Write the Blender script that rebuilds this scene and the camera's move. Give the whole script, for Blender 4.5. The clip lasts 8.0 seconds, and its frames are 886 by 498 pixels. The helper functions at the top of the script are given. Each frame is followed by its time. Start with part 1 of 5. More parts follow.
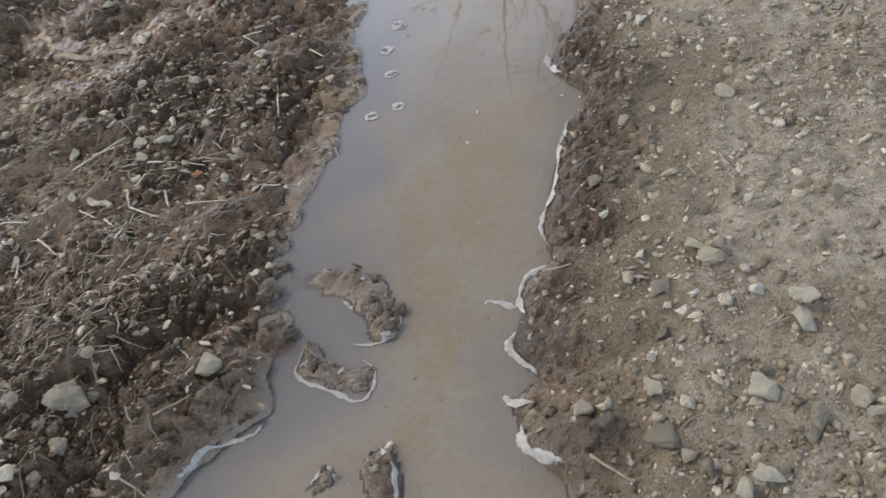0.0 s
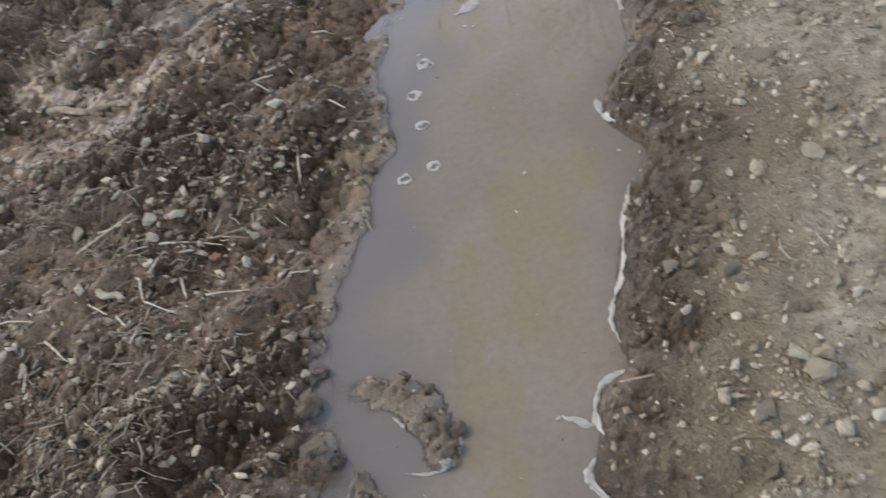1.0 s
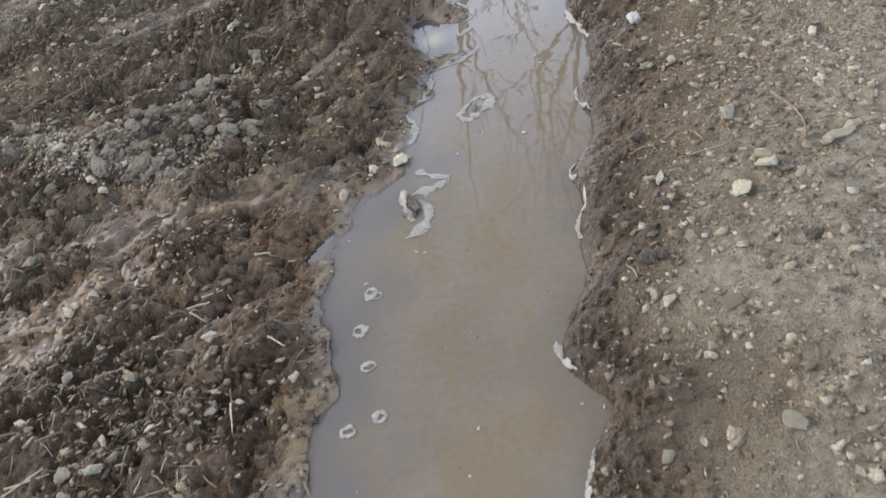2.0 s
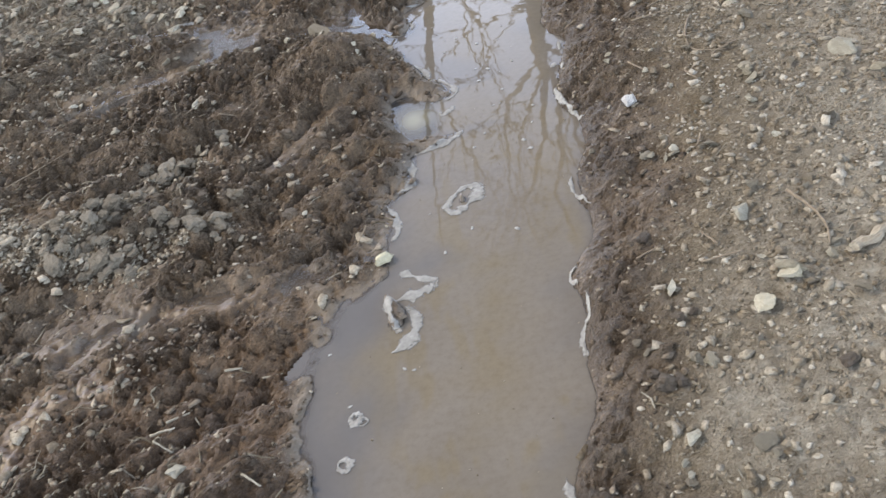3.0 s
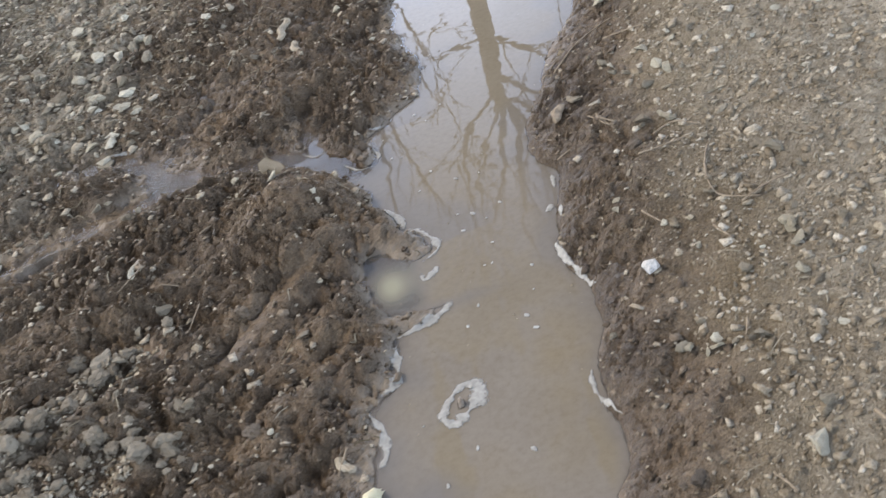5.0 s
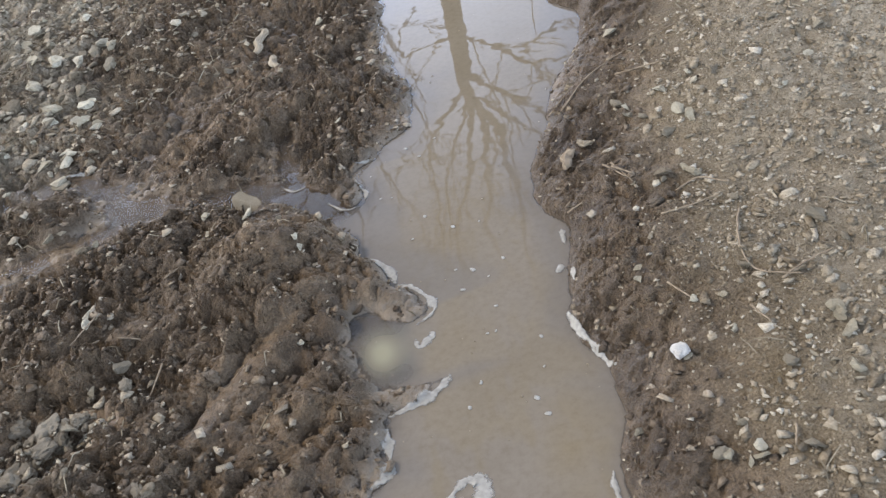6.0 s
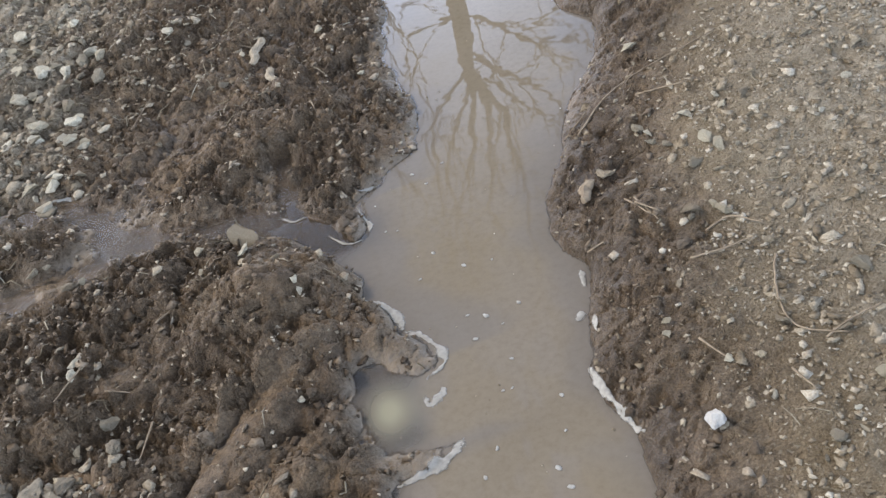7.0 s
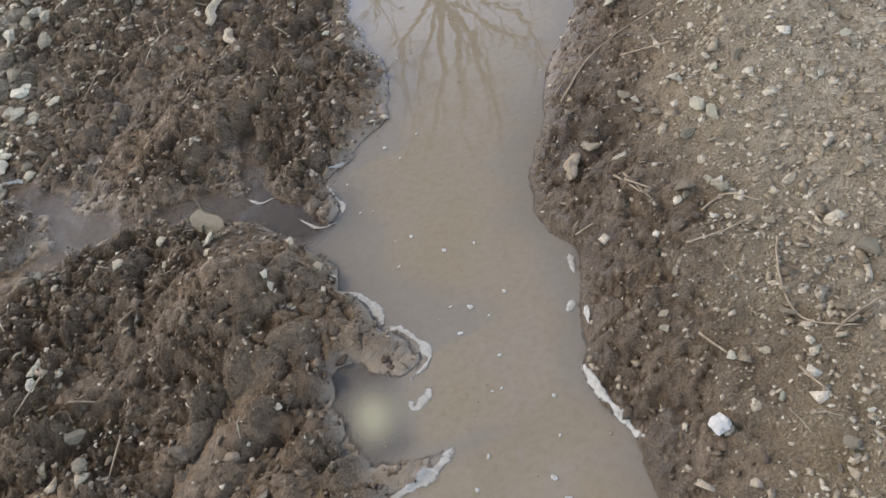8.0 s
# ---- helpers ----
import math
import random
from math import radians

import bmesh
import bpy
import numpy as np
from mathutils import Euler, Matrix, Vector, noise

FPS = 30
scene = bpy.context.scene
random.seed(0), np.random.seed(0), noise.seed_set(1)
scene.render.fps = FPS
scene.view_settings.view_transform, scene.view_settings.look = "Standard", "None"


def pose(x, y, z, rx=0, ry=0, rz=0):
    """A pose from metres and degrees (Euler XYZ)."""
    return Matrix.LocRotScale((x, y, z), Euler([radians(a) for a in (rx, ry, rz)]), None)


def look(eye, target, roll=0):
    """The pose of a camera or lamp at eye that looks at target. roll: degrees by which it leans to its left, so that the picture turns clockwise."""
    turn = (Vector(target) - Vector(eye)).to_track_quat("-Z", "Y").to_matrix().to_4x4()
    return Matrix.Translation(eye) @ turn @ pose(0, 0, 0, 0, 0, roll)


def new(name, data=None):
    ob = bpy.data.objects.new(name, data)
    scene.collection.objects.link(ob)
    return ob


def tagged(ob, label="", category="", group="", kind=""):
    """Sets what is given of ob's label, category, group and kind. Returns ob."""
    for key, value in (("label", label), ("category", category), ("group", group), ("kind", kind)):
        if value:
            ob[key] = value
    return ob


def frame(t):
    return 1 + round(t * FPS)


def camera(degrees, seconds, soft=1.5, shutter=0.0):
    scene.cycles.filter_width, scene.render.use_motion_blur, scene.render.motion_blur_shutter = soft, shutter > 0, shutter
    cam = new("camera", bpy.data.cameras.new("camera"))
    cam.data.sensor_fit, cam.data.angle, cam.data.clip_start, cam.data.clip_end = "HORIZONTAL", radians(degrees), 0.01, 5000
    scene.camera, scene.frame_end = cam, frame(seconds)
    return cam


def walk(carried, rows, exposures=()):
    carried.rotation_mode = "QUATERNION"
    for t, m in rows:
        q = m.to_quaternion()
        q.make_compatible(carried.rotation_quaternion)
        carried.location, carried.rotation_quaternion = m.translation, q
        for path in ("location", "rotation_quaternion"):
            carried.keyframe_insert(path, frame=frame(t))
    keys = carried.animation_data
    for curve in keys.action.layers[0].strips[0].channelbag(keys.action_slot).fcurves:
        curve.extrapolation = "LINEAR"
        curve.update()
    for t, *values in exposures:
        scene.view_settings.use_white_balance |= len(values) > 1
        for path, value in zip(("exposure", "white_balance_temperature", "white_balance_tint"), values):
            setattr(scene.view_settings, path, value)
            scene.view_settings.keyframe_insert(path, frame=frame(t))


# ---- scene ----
cam = camera(48.0, 8.0, soft=1.3, shutter=0.18)
PATH = [
    (0, (0.125, 0.642, 1.453), (-0.159, 2.075, 0.086), -17.9),
    (0.3, (0.131, 0.792, 1.455), (-0.091, 2.178, 0.03), -18.0),
    (0.5, (0.146, 0.906, 1.455), (-0.059, 2.265, 0.002), -18.9),
    (0.7, (0.101, 1.007, 1.506), (-0.054, 2.332, 0.017), -19.9),
    (1, (0.062, 1.035, 1.499), (-0.26, 2.391, 0.065), -22.6),
    (1.2, (0.082, 1.059, 1.496), (-0.336, 2.465, 0.137), -23.5),
    (1.5, (0.116, 1.159, 1.55), (-0.255, 2.579, 0.191), -22.5),
    (1.7, (0.135, 1.214, 1.505), (-0.118, 2.721, 0.215), -19.7),
    (2.8, (0.068, 1.584, 1.536), (-0.066, 3.163, 0.317), -17.7),
    (3, (0.095, 1.606, 1.523), (-0.008, 3.193, 0.31), -17.4),
    (3.2, (0.128, 1.678, 1.552), (0.055, 3.276, 0.352), -17.7),
    (3.5, (0.143, 1.792, 1.533), (0.093, 3.422, 0.374), -18.3),
    (4, (0.147, 2.061, 1.55), (0.077, 3.618, 0.297), -18.7),
    (4.2, (0.158, 2.106, 1.511), (0.054, 3.646, 0.24), -19.6),
    (4.5, (0.139, 2.172, 1.574), (-0.023, 3.661, 0.249), -23.3),
    (4.7, (0.152, 2.194, 1.575), (-0.018, 3.749, 0.33), -23.2),
    (5, (0.141, 2.243, 1.587), (0.119, 3.839, 0.381), -19.7),
    (5.2, (0.145, 2.304, 1.556), (0.168, 3.911, 0.366), -17.7),
    (6.3, (0.085, 2.652, 1.588), (0.145, 4.198, 0.32), -15.7),
    (6.5, (0.083, 2.684, 1.617), (0.152, 4.219, 0.337), -15.4),
    (6.8, (0.118, 2.751, 1.593), (0.142, 4.312, 0.343), -16.1),
    (7, (0.135, 2.818, 1.583), (0.168, 4.356, 0.306), -16.9),
    (7.2, (0.158, 2.895, 1.561), (0.14, 4.4, 0.244), -18.5),
    (7.5, (0.227, 2.991, 1.548), (0.231, 4.457, 0.188), -19.1),
    (7.7, (0.18, 3.015, 1.583), (0.255, 4.47, 0.212), -18.7),
    (8, (0.172, 3.023, 1.596), (0.204, 4.449, 0.194), -18.9),
]
walk(cam, [(t, look(eye, target, roll)) for t, eye, target, roll in PATH], [(0, -0.64, 7150, 11), (1.7, -0.63, 7150, 11), (3.0, -0.50, 7150, 11), (8, -0.44, 7150, 11)])

# ---- sky and sun: a bright hazy day, the sun veiled by thin cloud to the side ----
SUN_AZ, SUN_EL = -62.0, 46.0
world = bpy.data.worlds.new("sky")
scene.world = world
world.use_nodes = True
wn, wl = world.node_tree.nodes, world.node_tree.links
wn.clear()
sky = wn.new("ShaderNodeTexSky")
sky.sky_type = "NISHITA"
sky.sun_disc = False
sky.sun_elevation, sky.sun_rotation = radians(SUN_EL), radians(SUN_AZ)
sky.air_density, sky.dust_density, sky.ozone_density = 1.0, 1.5, 2.0
dim = wn.new("ShaderNodeVectorMath")
dim.operation = "SCALE"
dim.inputs["Scale"].default_value = 0.20
coord = wn.new("ShaderNodeTexCoord")
cloud = wn.new("ShaderNodeTexNoise")
cloud.inputs["Scale"].default_value, cloud.inputs["Detail"].default_value = 3.2, 5
cloud.inputs["Roughness"].default_value = 0.55
ramp = wn.new("ShaderNodeMapRange")
ramp.inputs["From Min"].default_value, ramp.inputs["From Max"].default_value = 0.36, 0.62
ramp.inputs["To Min"].default_value, ramp.inputs["To Max"].default_value = 0.15, 0.75
cover = wn.new("ShaderNodeMix")
cover.data_type = "RGBA"
cover.inputs["B"].default_value = (1.06, 1.26, 1.72, 1)
back = wn.new("ShaderNodeBackground")
back.inputs["Strength"].default_value = 1.0
out = wn.new("ShaderNodeOutputWorld")
wl.new(sky.outputs["Color"], dim.inputs[0])
wl.new(coord.outputs["Generated"], cloud.inputs["Vector"])
wl.new(cloud.outputs["Fac"], ramp.inputs["Value"])
wl.new(ramp.outputs["Result"], cover.inputs["Factor"])
wl.new(dim.outputs[0], cover.inputs["A"])
parts = wn.new("ShaderNodeSeparateXYZ")
haze = wn.new("ShaderNodeMapRange")
haze.interpolation_type = "SMOOTHSTEP"
haze.inputs["From Min"].default_value, haze.inputs["From Max"].default_value = 0.38, 0.69
haze.inputs["To Min"].default_value, haze.inputs["To Max"].default_value = 5.9, 0.95
glow = wn.new("ShaderNodeVectorMath")
glow.operation = "SCALE"
wl.new(coord.outputs["Generated"], parts.inputs[0])
wl.new(parts.outputs["Z"], haze.inputs["Value"])
wl.new(cover.outputs["Result"], glow.inputs[0])
wl.new(haze.outputs["Result"], glow.inputs["Scale"])
wl.new(glow.outputs[0], back.inputs["Color"])
wl.new(back.outputs["Background"], out.inputs["Surface"])

sun = new("sun", bpy.data.lights.new("sun", "SUN"))
sun.data.energy, sun.data.angle, sun.data.color = 3.7, radians(11), (1.0, 0.89, 0.72)
a, e = radians(SUN_AZ), radians(SUN_EL)
sun.matrix_world = look((math.sin(a) * math.cos(e) * 30, math.cos(a) * math.cos(e) * 30, math.sin(e) * 30), (0, 0, 0))


# ---- materials ----
def shader(name):
    m = bpy.data.materials.new(name)
    m.use_nodes = True
    return m, m.node_tree.nodes, m.node_tree.links, m.node_tree.nodes["Principled BSDF"]


def noise_node(n, l, scale, detail=4, rough=0.55, vector=None):
    t = n.new("ShaderNodeTexNoise")
    t.inputs["Scale"].default_value, t.inputs["Detail"].default_value = scale, detail
    t.inputs["Roughness"].default_value = rough
    if vector is None:
        vector = n.new("ShaderNodeTexCoord").outputs["Object"]
    l.new(vector, t.inputs["Vector"])
    return t


def ramp_node(n, l, value, stops):
    r = n.new("ShaderNodeValToRGB")
    while len(r.color_ramp.elements) < len(stops):
        r.color_ramp.elements.new(0.5)
    for el, (p, c) in zip(r.color_ramp.elements, stops):
        el.position, el.color = p, (*c, 1)
    l.new(value, r.inputs["Fac"])
    return r


def mix_node(n, l, fac, a, b, blend="MIX"):
    m = n.new("ShaderNodeMix")
    m.data_type, m.blend_type = "RGBA", blend
    for key, v in (("Factor", fac), ("A", a), ("B", b)):
        if isinstance(v, bpy.types.NodeSocket):
            l.new(v, m.inputs[key])
        else:
            m.inputs[key].default_value = v if key == "Factor" else (*v, 1)
    return m.outputs["Result"]


def math_node(n, l, op, a, b=0.0):
    m = n.new("ShaderNodeMath")
    m.operation = op
    for i, v in enumerate((a, b)):
        if isinstance(v, bpy.types.NodeSocket):
            l.new(v, m.inputs[i])
        else:
            m.inputs[i].default_value = v
    return m.outputs[0]


def bump_node(n, l, bsdf, layers, how_much=None):
    """layers: (height socket, distance in metres, strength), coarse to fine"""
    last = None
    for height, distance, strength in layers:
        b = n.new("ShaderNodeBump")
        b.inputs["Distance"].default_value, b.inputs["Strength"].default_value = distance, strength
        if how_much is not None:
            l.new(how_much, b.inputs["Strength"])
        l.new(height, b.inputs["Height"])
        if last:
            l.new(last, b.inputs["Normal"])
        last = b.outputs["Normal"]
    l.new(last, bsdf.inputs["Normal"])


def attribute(n, name):
    t = n.new("ShaderNodeAttribute")
    t.attribute_name = name
    return t.outputs["Fac"]


def ground_material():
    m, n, l, p = shader("muddy_earth")
    fine = noise_node(n, l, 210, 6, 0.7)
    mid = noise_node(n, l, 38, 5, 0.6)
    broad = noise_node(n, l, 2.6, 3)
    grit = noise_node(n, l, 95, 3, 0.5)
    mud = ramp_node(n, l, mid.outputs["Fac"], [(0.3, (0.058, 0.038, 0.022)), (0.52, (0.128, 0.089, 0.054)), (0.75, (0.224, 0.163, 0.106))])
    mud2 = mix_node(n, l, math_node(n, l, "MULTIPLY", fine.outputs["Fac"], 0.5), mud.outputs["Color"], (0.179, 0.135, 0.089))
    flecked = ramp_node(n, l, fine.outputs["Fac"], [(0.34, (0.62, 0.60, 0.58)), (0.5, (1, 1, 1)), (0.66, (1.38, 1.36, 1.32))])
    mud2 = mix_node(n, l, 1.0, mud2, flecked.outputs["Color"], "MULTIPLY")
    specks = ramp_node(n, l, grit.outputs["Fac"], [(0.60, (0, 0, 0)), (0.68, (1, 1, 1))])
    mud3 = mix_node(n, l, math_node(n, l, "MULTIPLY", specks.outputs["Color"], 0.45), mud2, (0.192, 0.165, 0.123))
    patch = noise_node(n, l, 4.5, 4, 0.6)
    moist = ramp_node(n, l, patch.outputs["Fac"], [(0.36, (0.66, 0.62, 0.57)), (0.52, (1, 1, 1)), (0.66, (1.20, 1.17, 1.12))])
    mud3 = mix_node(n, l, 1.0, mud3, moist.outputs["Color"], "MULTIPLY")
    track = ramp_node(n, l, fine.outputs["Fac"], [(0.3, (0.104, 0.076, 0.046)), (0.5, (0.188, 0.145, 0.092)), (0.7, (0.282, 0.231, 0.158))])
    tone = ramp_node(n, l, broad.outputs["Fac"], [(0.32, (0.80, 0.75, 0.66)), (0.5, (1, 1, 1)), (0.68, (1.12, 1.12, 1.10))])
    track2 = mix_node(n, l, 1.0, track.outputs["Color"], tone.outputs["Color"], "MULTIPLY")
    track3 = mix_node(n, l, math_node(n, l, "MULTIPLY", specks.outputs["Color"], 0.4), track2, (0.328, 0.291, 0.217))
    body = mix_node(n, l, attribute(n, "track"), mud3, track3)
    body = mix_node(n, l, attribute(n, "humus"), body, mix_node(n, l, 1.0, body, (0.90, 0.82, 0.76), "MULTIPLY"))
    parched = ramp_node(n, l, mid.outputs["Fac"], [(0.3, (0.185, 0.149, 0.102)), (0.5, (0.332, 0.282, 0.205)), (0.7, (0.460, 0.404, 0.308))])
    body = mix_node(n, l, attribute(n, "dry"), body, parched.outputs["Color"])
    wet = attribute(n, "wet")
    wetted = mix_node(n, l, 1.0, body, (0.745, 0.715, 0.680), "MULTIPLY")
    silt_mud = mix_node(n, l, mid.outputs["Fac"], (0.112, 0.088, 0.062), (0.182, 0.147, 0.107))
    damp = mix_node(n, l, wet, body, wetted)
    coated = mix_node(n, l, attribute(n, "silted"), damp, silt_mud)
    l.new(mix_node(n, l, attribute(n, "ochre"), coated, (0.175, 0.120, 0.064)), p.inputs["Base Color"])
    soaked = math_node(n, l, "MULTIPLY", math_node(n, l, "POWER", wet, 14.0), -0.42)
    dry_rough = math_node(n, l, "ADD", math_node(n, l, "MULTIPLY", wet, -0.40), soaked)
    l.new(math_node(n, l, "ADD", dry_rough, 0.90), p.inputs["Roughness"])
    l.new(math_node(n, l, "ADD", math_node(n, l, "MULTIPLY", math_node(n, l, "POWER", wet, 14.0), 0.36), 0.29), p.inputs["Specular IOR Level"])
    cells = [n.new("ShaderNodeTexVoronoi") for _ in range(2)]
    for c, size in zip(cells, (58, 135)):
        c.inputs["Scale"].default_value = size
        shifted = n.new("ShaderNodeVectorMath")
        l.new(n.new("ShaderNodeTexCoord").outputs["Object"], shifted.inputs[0])
        l.new(math_node(n, l, "MULTIPLY", mid.outputs["Fac"], 0.03), shifted.inputs[1])
        l.new(shifted.outputs[0], c.inputs["Vector"])
    crumbly = math_node(n, l, "SUBTRACT", 1.0, cells[0].outputs["Distance"])
    crumbs = math_node(n, l, "SUBTRACT", 1.0, cells[1].outputs["Distance"])
    bump_node(n, l, p, [(mid.outputs["Fac"], 0.014, 1.0), (crumbly, 0.006, 1.0), (crumbs, 0.007, 1.0), (fine.outputs["Fac"], 0.013, 1.0)], attribute(n, "rough"))
    return m


def stone_material(name, stops, per="object", rough=0.85, grain=160, soil=0):
    """per: object colour by Object Info, or island colour for joined pieces"""
    m, n, l, p = shader(name)
    if per == "object":
        pick = n.new("ShaderNodeObjectInfo").outputs["Random"]
    else:
        pick = n.new("ShaderNodeNewGeometry").outputs["Random Per Island"]
    base = ramp_node(n, l, pick, stops)
    g = noise_node(n, l, grain, 5, 0.65)
    spots = ramp_node(n, l, g.outputs["Fac"], [(0.3, (0.62, 0.58, 0.52)), (0.55, (1, 1, 1)), (0.75, (1.12, 1.1, 1.08))])
    stained = mix_node(n, l, 1.0, base.outputs["Color"], spots.outputs["Color"], "MULTIPLY")
    if soil:
        crust = noise_node(n, l, soil, 4, 0.65, n.new("ShaderNodeNewGeometry").outputs["Position"])
        where = ramp_node(n, l, crust.outputs["Fac"], [(0.42, (0, 0, 0)), (0.62, (1, 1, 1))])
        stained = mix_node(n, l, math_node(n, l, "MULTIPLY", where.outputs["Color"], 0.30), stained, (0.185, 0.145, 0.098))
    l.new(stained, p.inputs["Base Color"])
    p.inputs["Roughness"].default_value = rough
    p.inputs["Specular IOR Level"].default_value = 0.3
    bump_node(n, l, p, [(g.outputs["Fac"], 0.007, 0.9)])
    return m


def plain_material(name, dark, light, scale, rough, stretch=None, bump=0.003):
    m, n, l, p = shader(name)
    g = noise_node(n, l, scale, 5, 0.6)
    if stretch:
        mp = n.new("ShaderNodeMapping")
        mp.inputs["Scale"].default_value = stretch
        l.new(n.new("ShaderNodeTexCoord").outputs["Object"], mp.inputs["Vector"])
        l.new(mp.outputs["Vector"], g.inputs["Vector"])
    c = ramp_node(n, l, g.outputs["Fac"], [(0.3, dark), (0.7, light)])
    l.new(c.outputs["Color"], p.inputs["Base Color"])
    p.inputs["Roughness"].default_value = rough
    p.inputs["Specular IOR Level"].default_value = 0.3
    bump_node(n, l, p, [(g.outputs["Fac"], bump, 0.8)])
    return m


def foam_material(name="silt_foam", ridge=True, white=1.0):
    """dirty froth: bubbles that let the water through where the film thins out"""
    m, n, l, p = shader(name)
    g = noise_node(n, l, 70, 4, 0.6)
    c = ramp_node(n, l, g.outputs["Fac"], [(0.3, (0.170 * white, 0.160 * white, 0.137 * white)), (0.7, (0.275 * white, 0.262 * white, 0.232 * white))])
    l.new(c.outputs["Color"], p.inputs["Base Color"])
    p.inputs["Roughness"].default_value = 0.7
    if ridge:
        holes = noise_node(n, l, 85, 4, 0.65)
        spread_ = math_node(n, l, "MULTIPLY", math_node(n, l, "SUBTRACT", holes.outputs["Fac"], 0.52), 3.2)
        film = math_node(n, l, "ADD", math_node(n, l, "MULTIPLY", attribute(n, "thick"), 1.5), spread_)
        film = math_node(n, l, "MINIMUM", math_node(n, l, "MAXIMUM", film, 0.0), 0.92)
        l.new(film, p.inputs["Alpha"])
    bump_node(n, l, p, [(g.outputs["Fac"], 0.003, 0.8)])
    return m


def water_material(name="silty_water", rough=0.014, ripple_height=0.0008, gloss_share=1.0):
    """Silty rain water: a clear gloss over suspended silt that hides the bottom where it is deep enough."""
    m, n, l, p = shader(name)
    n.remove(p)
    outp = n["Material Output"]
    swirl = noise_node(n, l, 3.0, 4, 0.5)
    drift = noise_node(n, l, 14.0, 4, 0.6)
    silt = ramp_node(n, l, swirl.outputs["Fac"], [(0.33, (0.128, 0.106, 0.080)), (0.5, (0.144, 0.121, 0.094)), (0.68, (0.142, 0.115, 0.082))])
    silt2 = mix_node(n, l, math_node(n, l, "MULTIPLY", drift.outputs["Fac"], 0.3), silt.outputs["Color"], (0.152, 0.133, 0.107))
    silt2 = mix_node(n, l, attribute(n, "yellowed"), silt2, (0.140, 0.108, 0.060))
    grains = noise_node(n, l, 55.0, 5, 0.65)
    mottled = ramp_node(n, l, grains.outputs["Fac"], [(0.3, (0.90, 0.89, 0.87)), (0.5, (1, 1, 1)), (0.7, (1.07, 1.07, 1.08))])
    silt2 = mix_node(n, l, 1.0, silt2, mottled.outputs["Color"], "MULTIPLY")
    silt2 = mix_node(n, l, attribute(n, "milky"), silt2, (0.124, 0.117, 0.113))
    silt3 = mix_node(n, l, attribute(n, "cloudy"), silt2, (0.205, 0.190, 0.130))
    body = n.new("ShaderNodeBsdfDiffuse")
    l.new(silt3, body.inputs["Color"])
    clear = n.new("ShaderNodeBsdfTransparent")
    l.new(mix_node(n, l, attribute(n, "deep"), (0.97, 0.96, 0.94), (0.72, 0.71, 0.68)), clear.inputs["Color"])
    under = n.new("ShaderNodeMixShader")
    l.new(attribute(n, "silt"), under.inputs["Fac"])
    l.new(clear.outputs[0], under.inputs[1])
    l.new(body.outputs[0], under.inputs[2])
    gloss = n.new("ShaderNodeBsdfGlossy")
    gloss.inputs["Roughness"].default_value = rough
    fres = n.new("ShaderNodeFresnel")
    fres.inputs["IOR"].default_value = 1.38
    ripple = noise_node(n, l, 9.0, 2, 0.5)
    b = n.new("ShaderNodeBump")
    b.inputs["Distance"].default_value, b.inputs["Strength"].default_value = ripple_height, 0.40
    l.new(ripple.outputs["Fac"], b.inputs["Height"])
    l.new(b.outputs["Normal"], gloss.inputs["Normal"])
    l.new(b.outputs["Normal"], fres.inputs["Normal"])
    top = n.new("ShaderNodeMixShader")
    l.new(math_node(n, l, "MULTIPLY", fres.outputs[0], gloss_share), top.inputs["Fac"])
    l.new(under.outputs[0], top.inputs[1])
    l.new(gloss.outputs[0], top.inputs[2])
    l.new(top.outputs[0], outp.inputs["Surface"])
    return m


GROUND = ground_material()
WATER = water_material()
SEEP = water_material("muddy_seep", 0.22, 0.007, 0.27)
PALE = stone_material("pale_limestone", [(0.0, (0.380, 0.330, 0.232)), (0.5, (0.450, 0.402, 0.296)), (1.0, (0.520, 0.482, 0.380))], soil=45)
WHITE = stone_material("white_stone", [(0.0, (0.552, 0.503, 0.389)), (1.0, (0.685, 0.641, 0.505))], soil=45)
TAN = stone_material("tan_stone", [(0.0, (0.210, 0.171, 0.118)), (0.5, (0.257, 0.218, 0.154)), (1.0, (0.296, 0.256, 0.186))], soil=45)
GREY = stone_material("blue_grey_stone", [(0.0, (0.243, 0.210, 0.151)), (1.0, (0.366, 0.324, 0.240))], soil=45)
GRAVEL = stone_material("mixed_gravel", [(0.0, (0.135, 0.104, 0.066)), (0.35, (0.205, 0.164, 0.110)), (0.7, (0.282, 0.236, 0.168)), (0.9, (0.345, 0.300, 0.228)), (1.0, (0.450, 0.405, 0.322))], "island")
CRUMB = stone_material("mud_crumbs", [(0.0, (0.060, 0.042, 0.026)), (0.5, (0.122, 0.089, 0.058)), (0.82, (0.205, 0.160, 0.112)), (0.92, (0.300, 0.252, 0.186)), (1.0, (0.420, 0.368, 0.285))], "island", 0.8)
RUBBLE = stone_material("dry_rubble", [(0.0, (0.146, 0.118, 0.081)), (0.5, (0.258, 0.218, 0.156)), (1.0, (0.420, 0.362, 0.269))], "island")
DRY_CLOD = stone_material("dried_mud", [(0.0, (0.190, 0.157, 0.112)), (1.0, (0.310, 0.268, 0.202))], "object", 0.95, 90)
STRAW = stone_material("old_straw", [(0.0, (0.112, 0.087, 0.052)), (0.5, (0.196, 0.164, 0.112)), (1.0, (0.289, 0.260, 0.198))], "island", 0.8, 60)
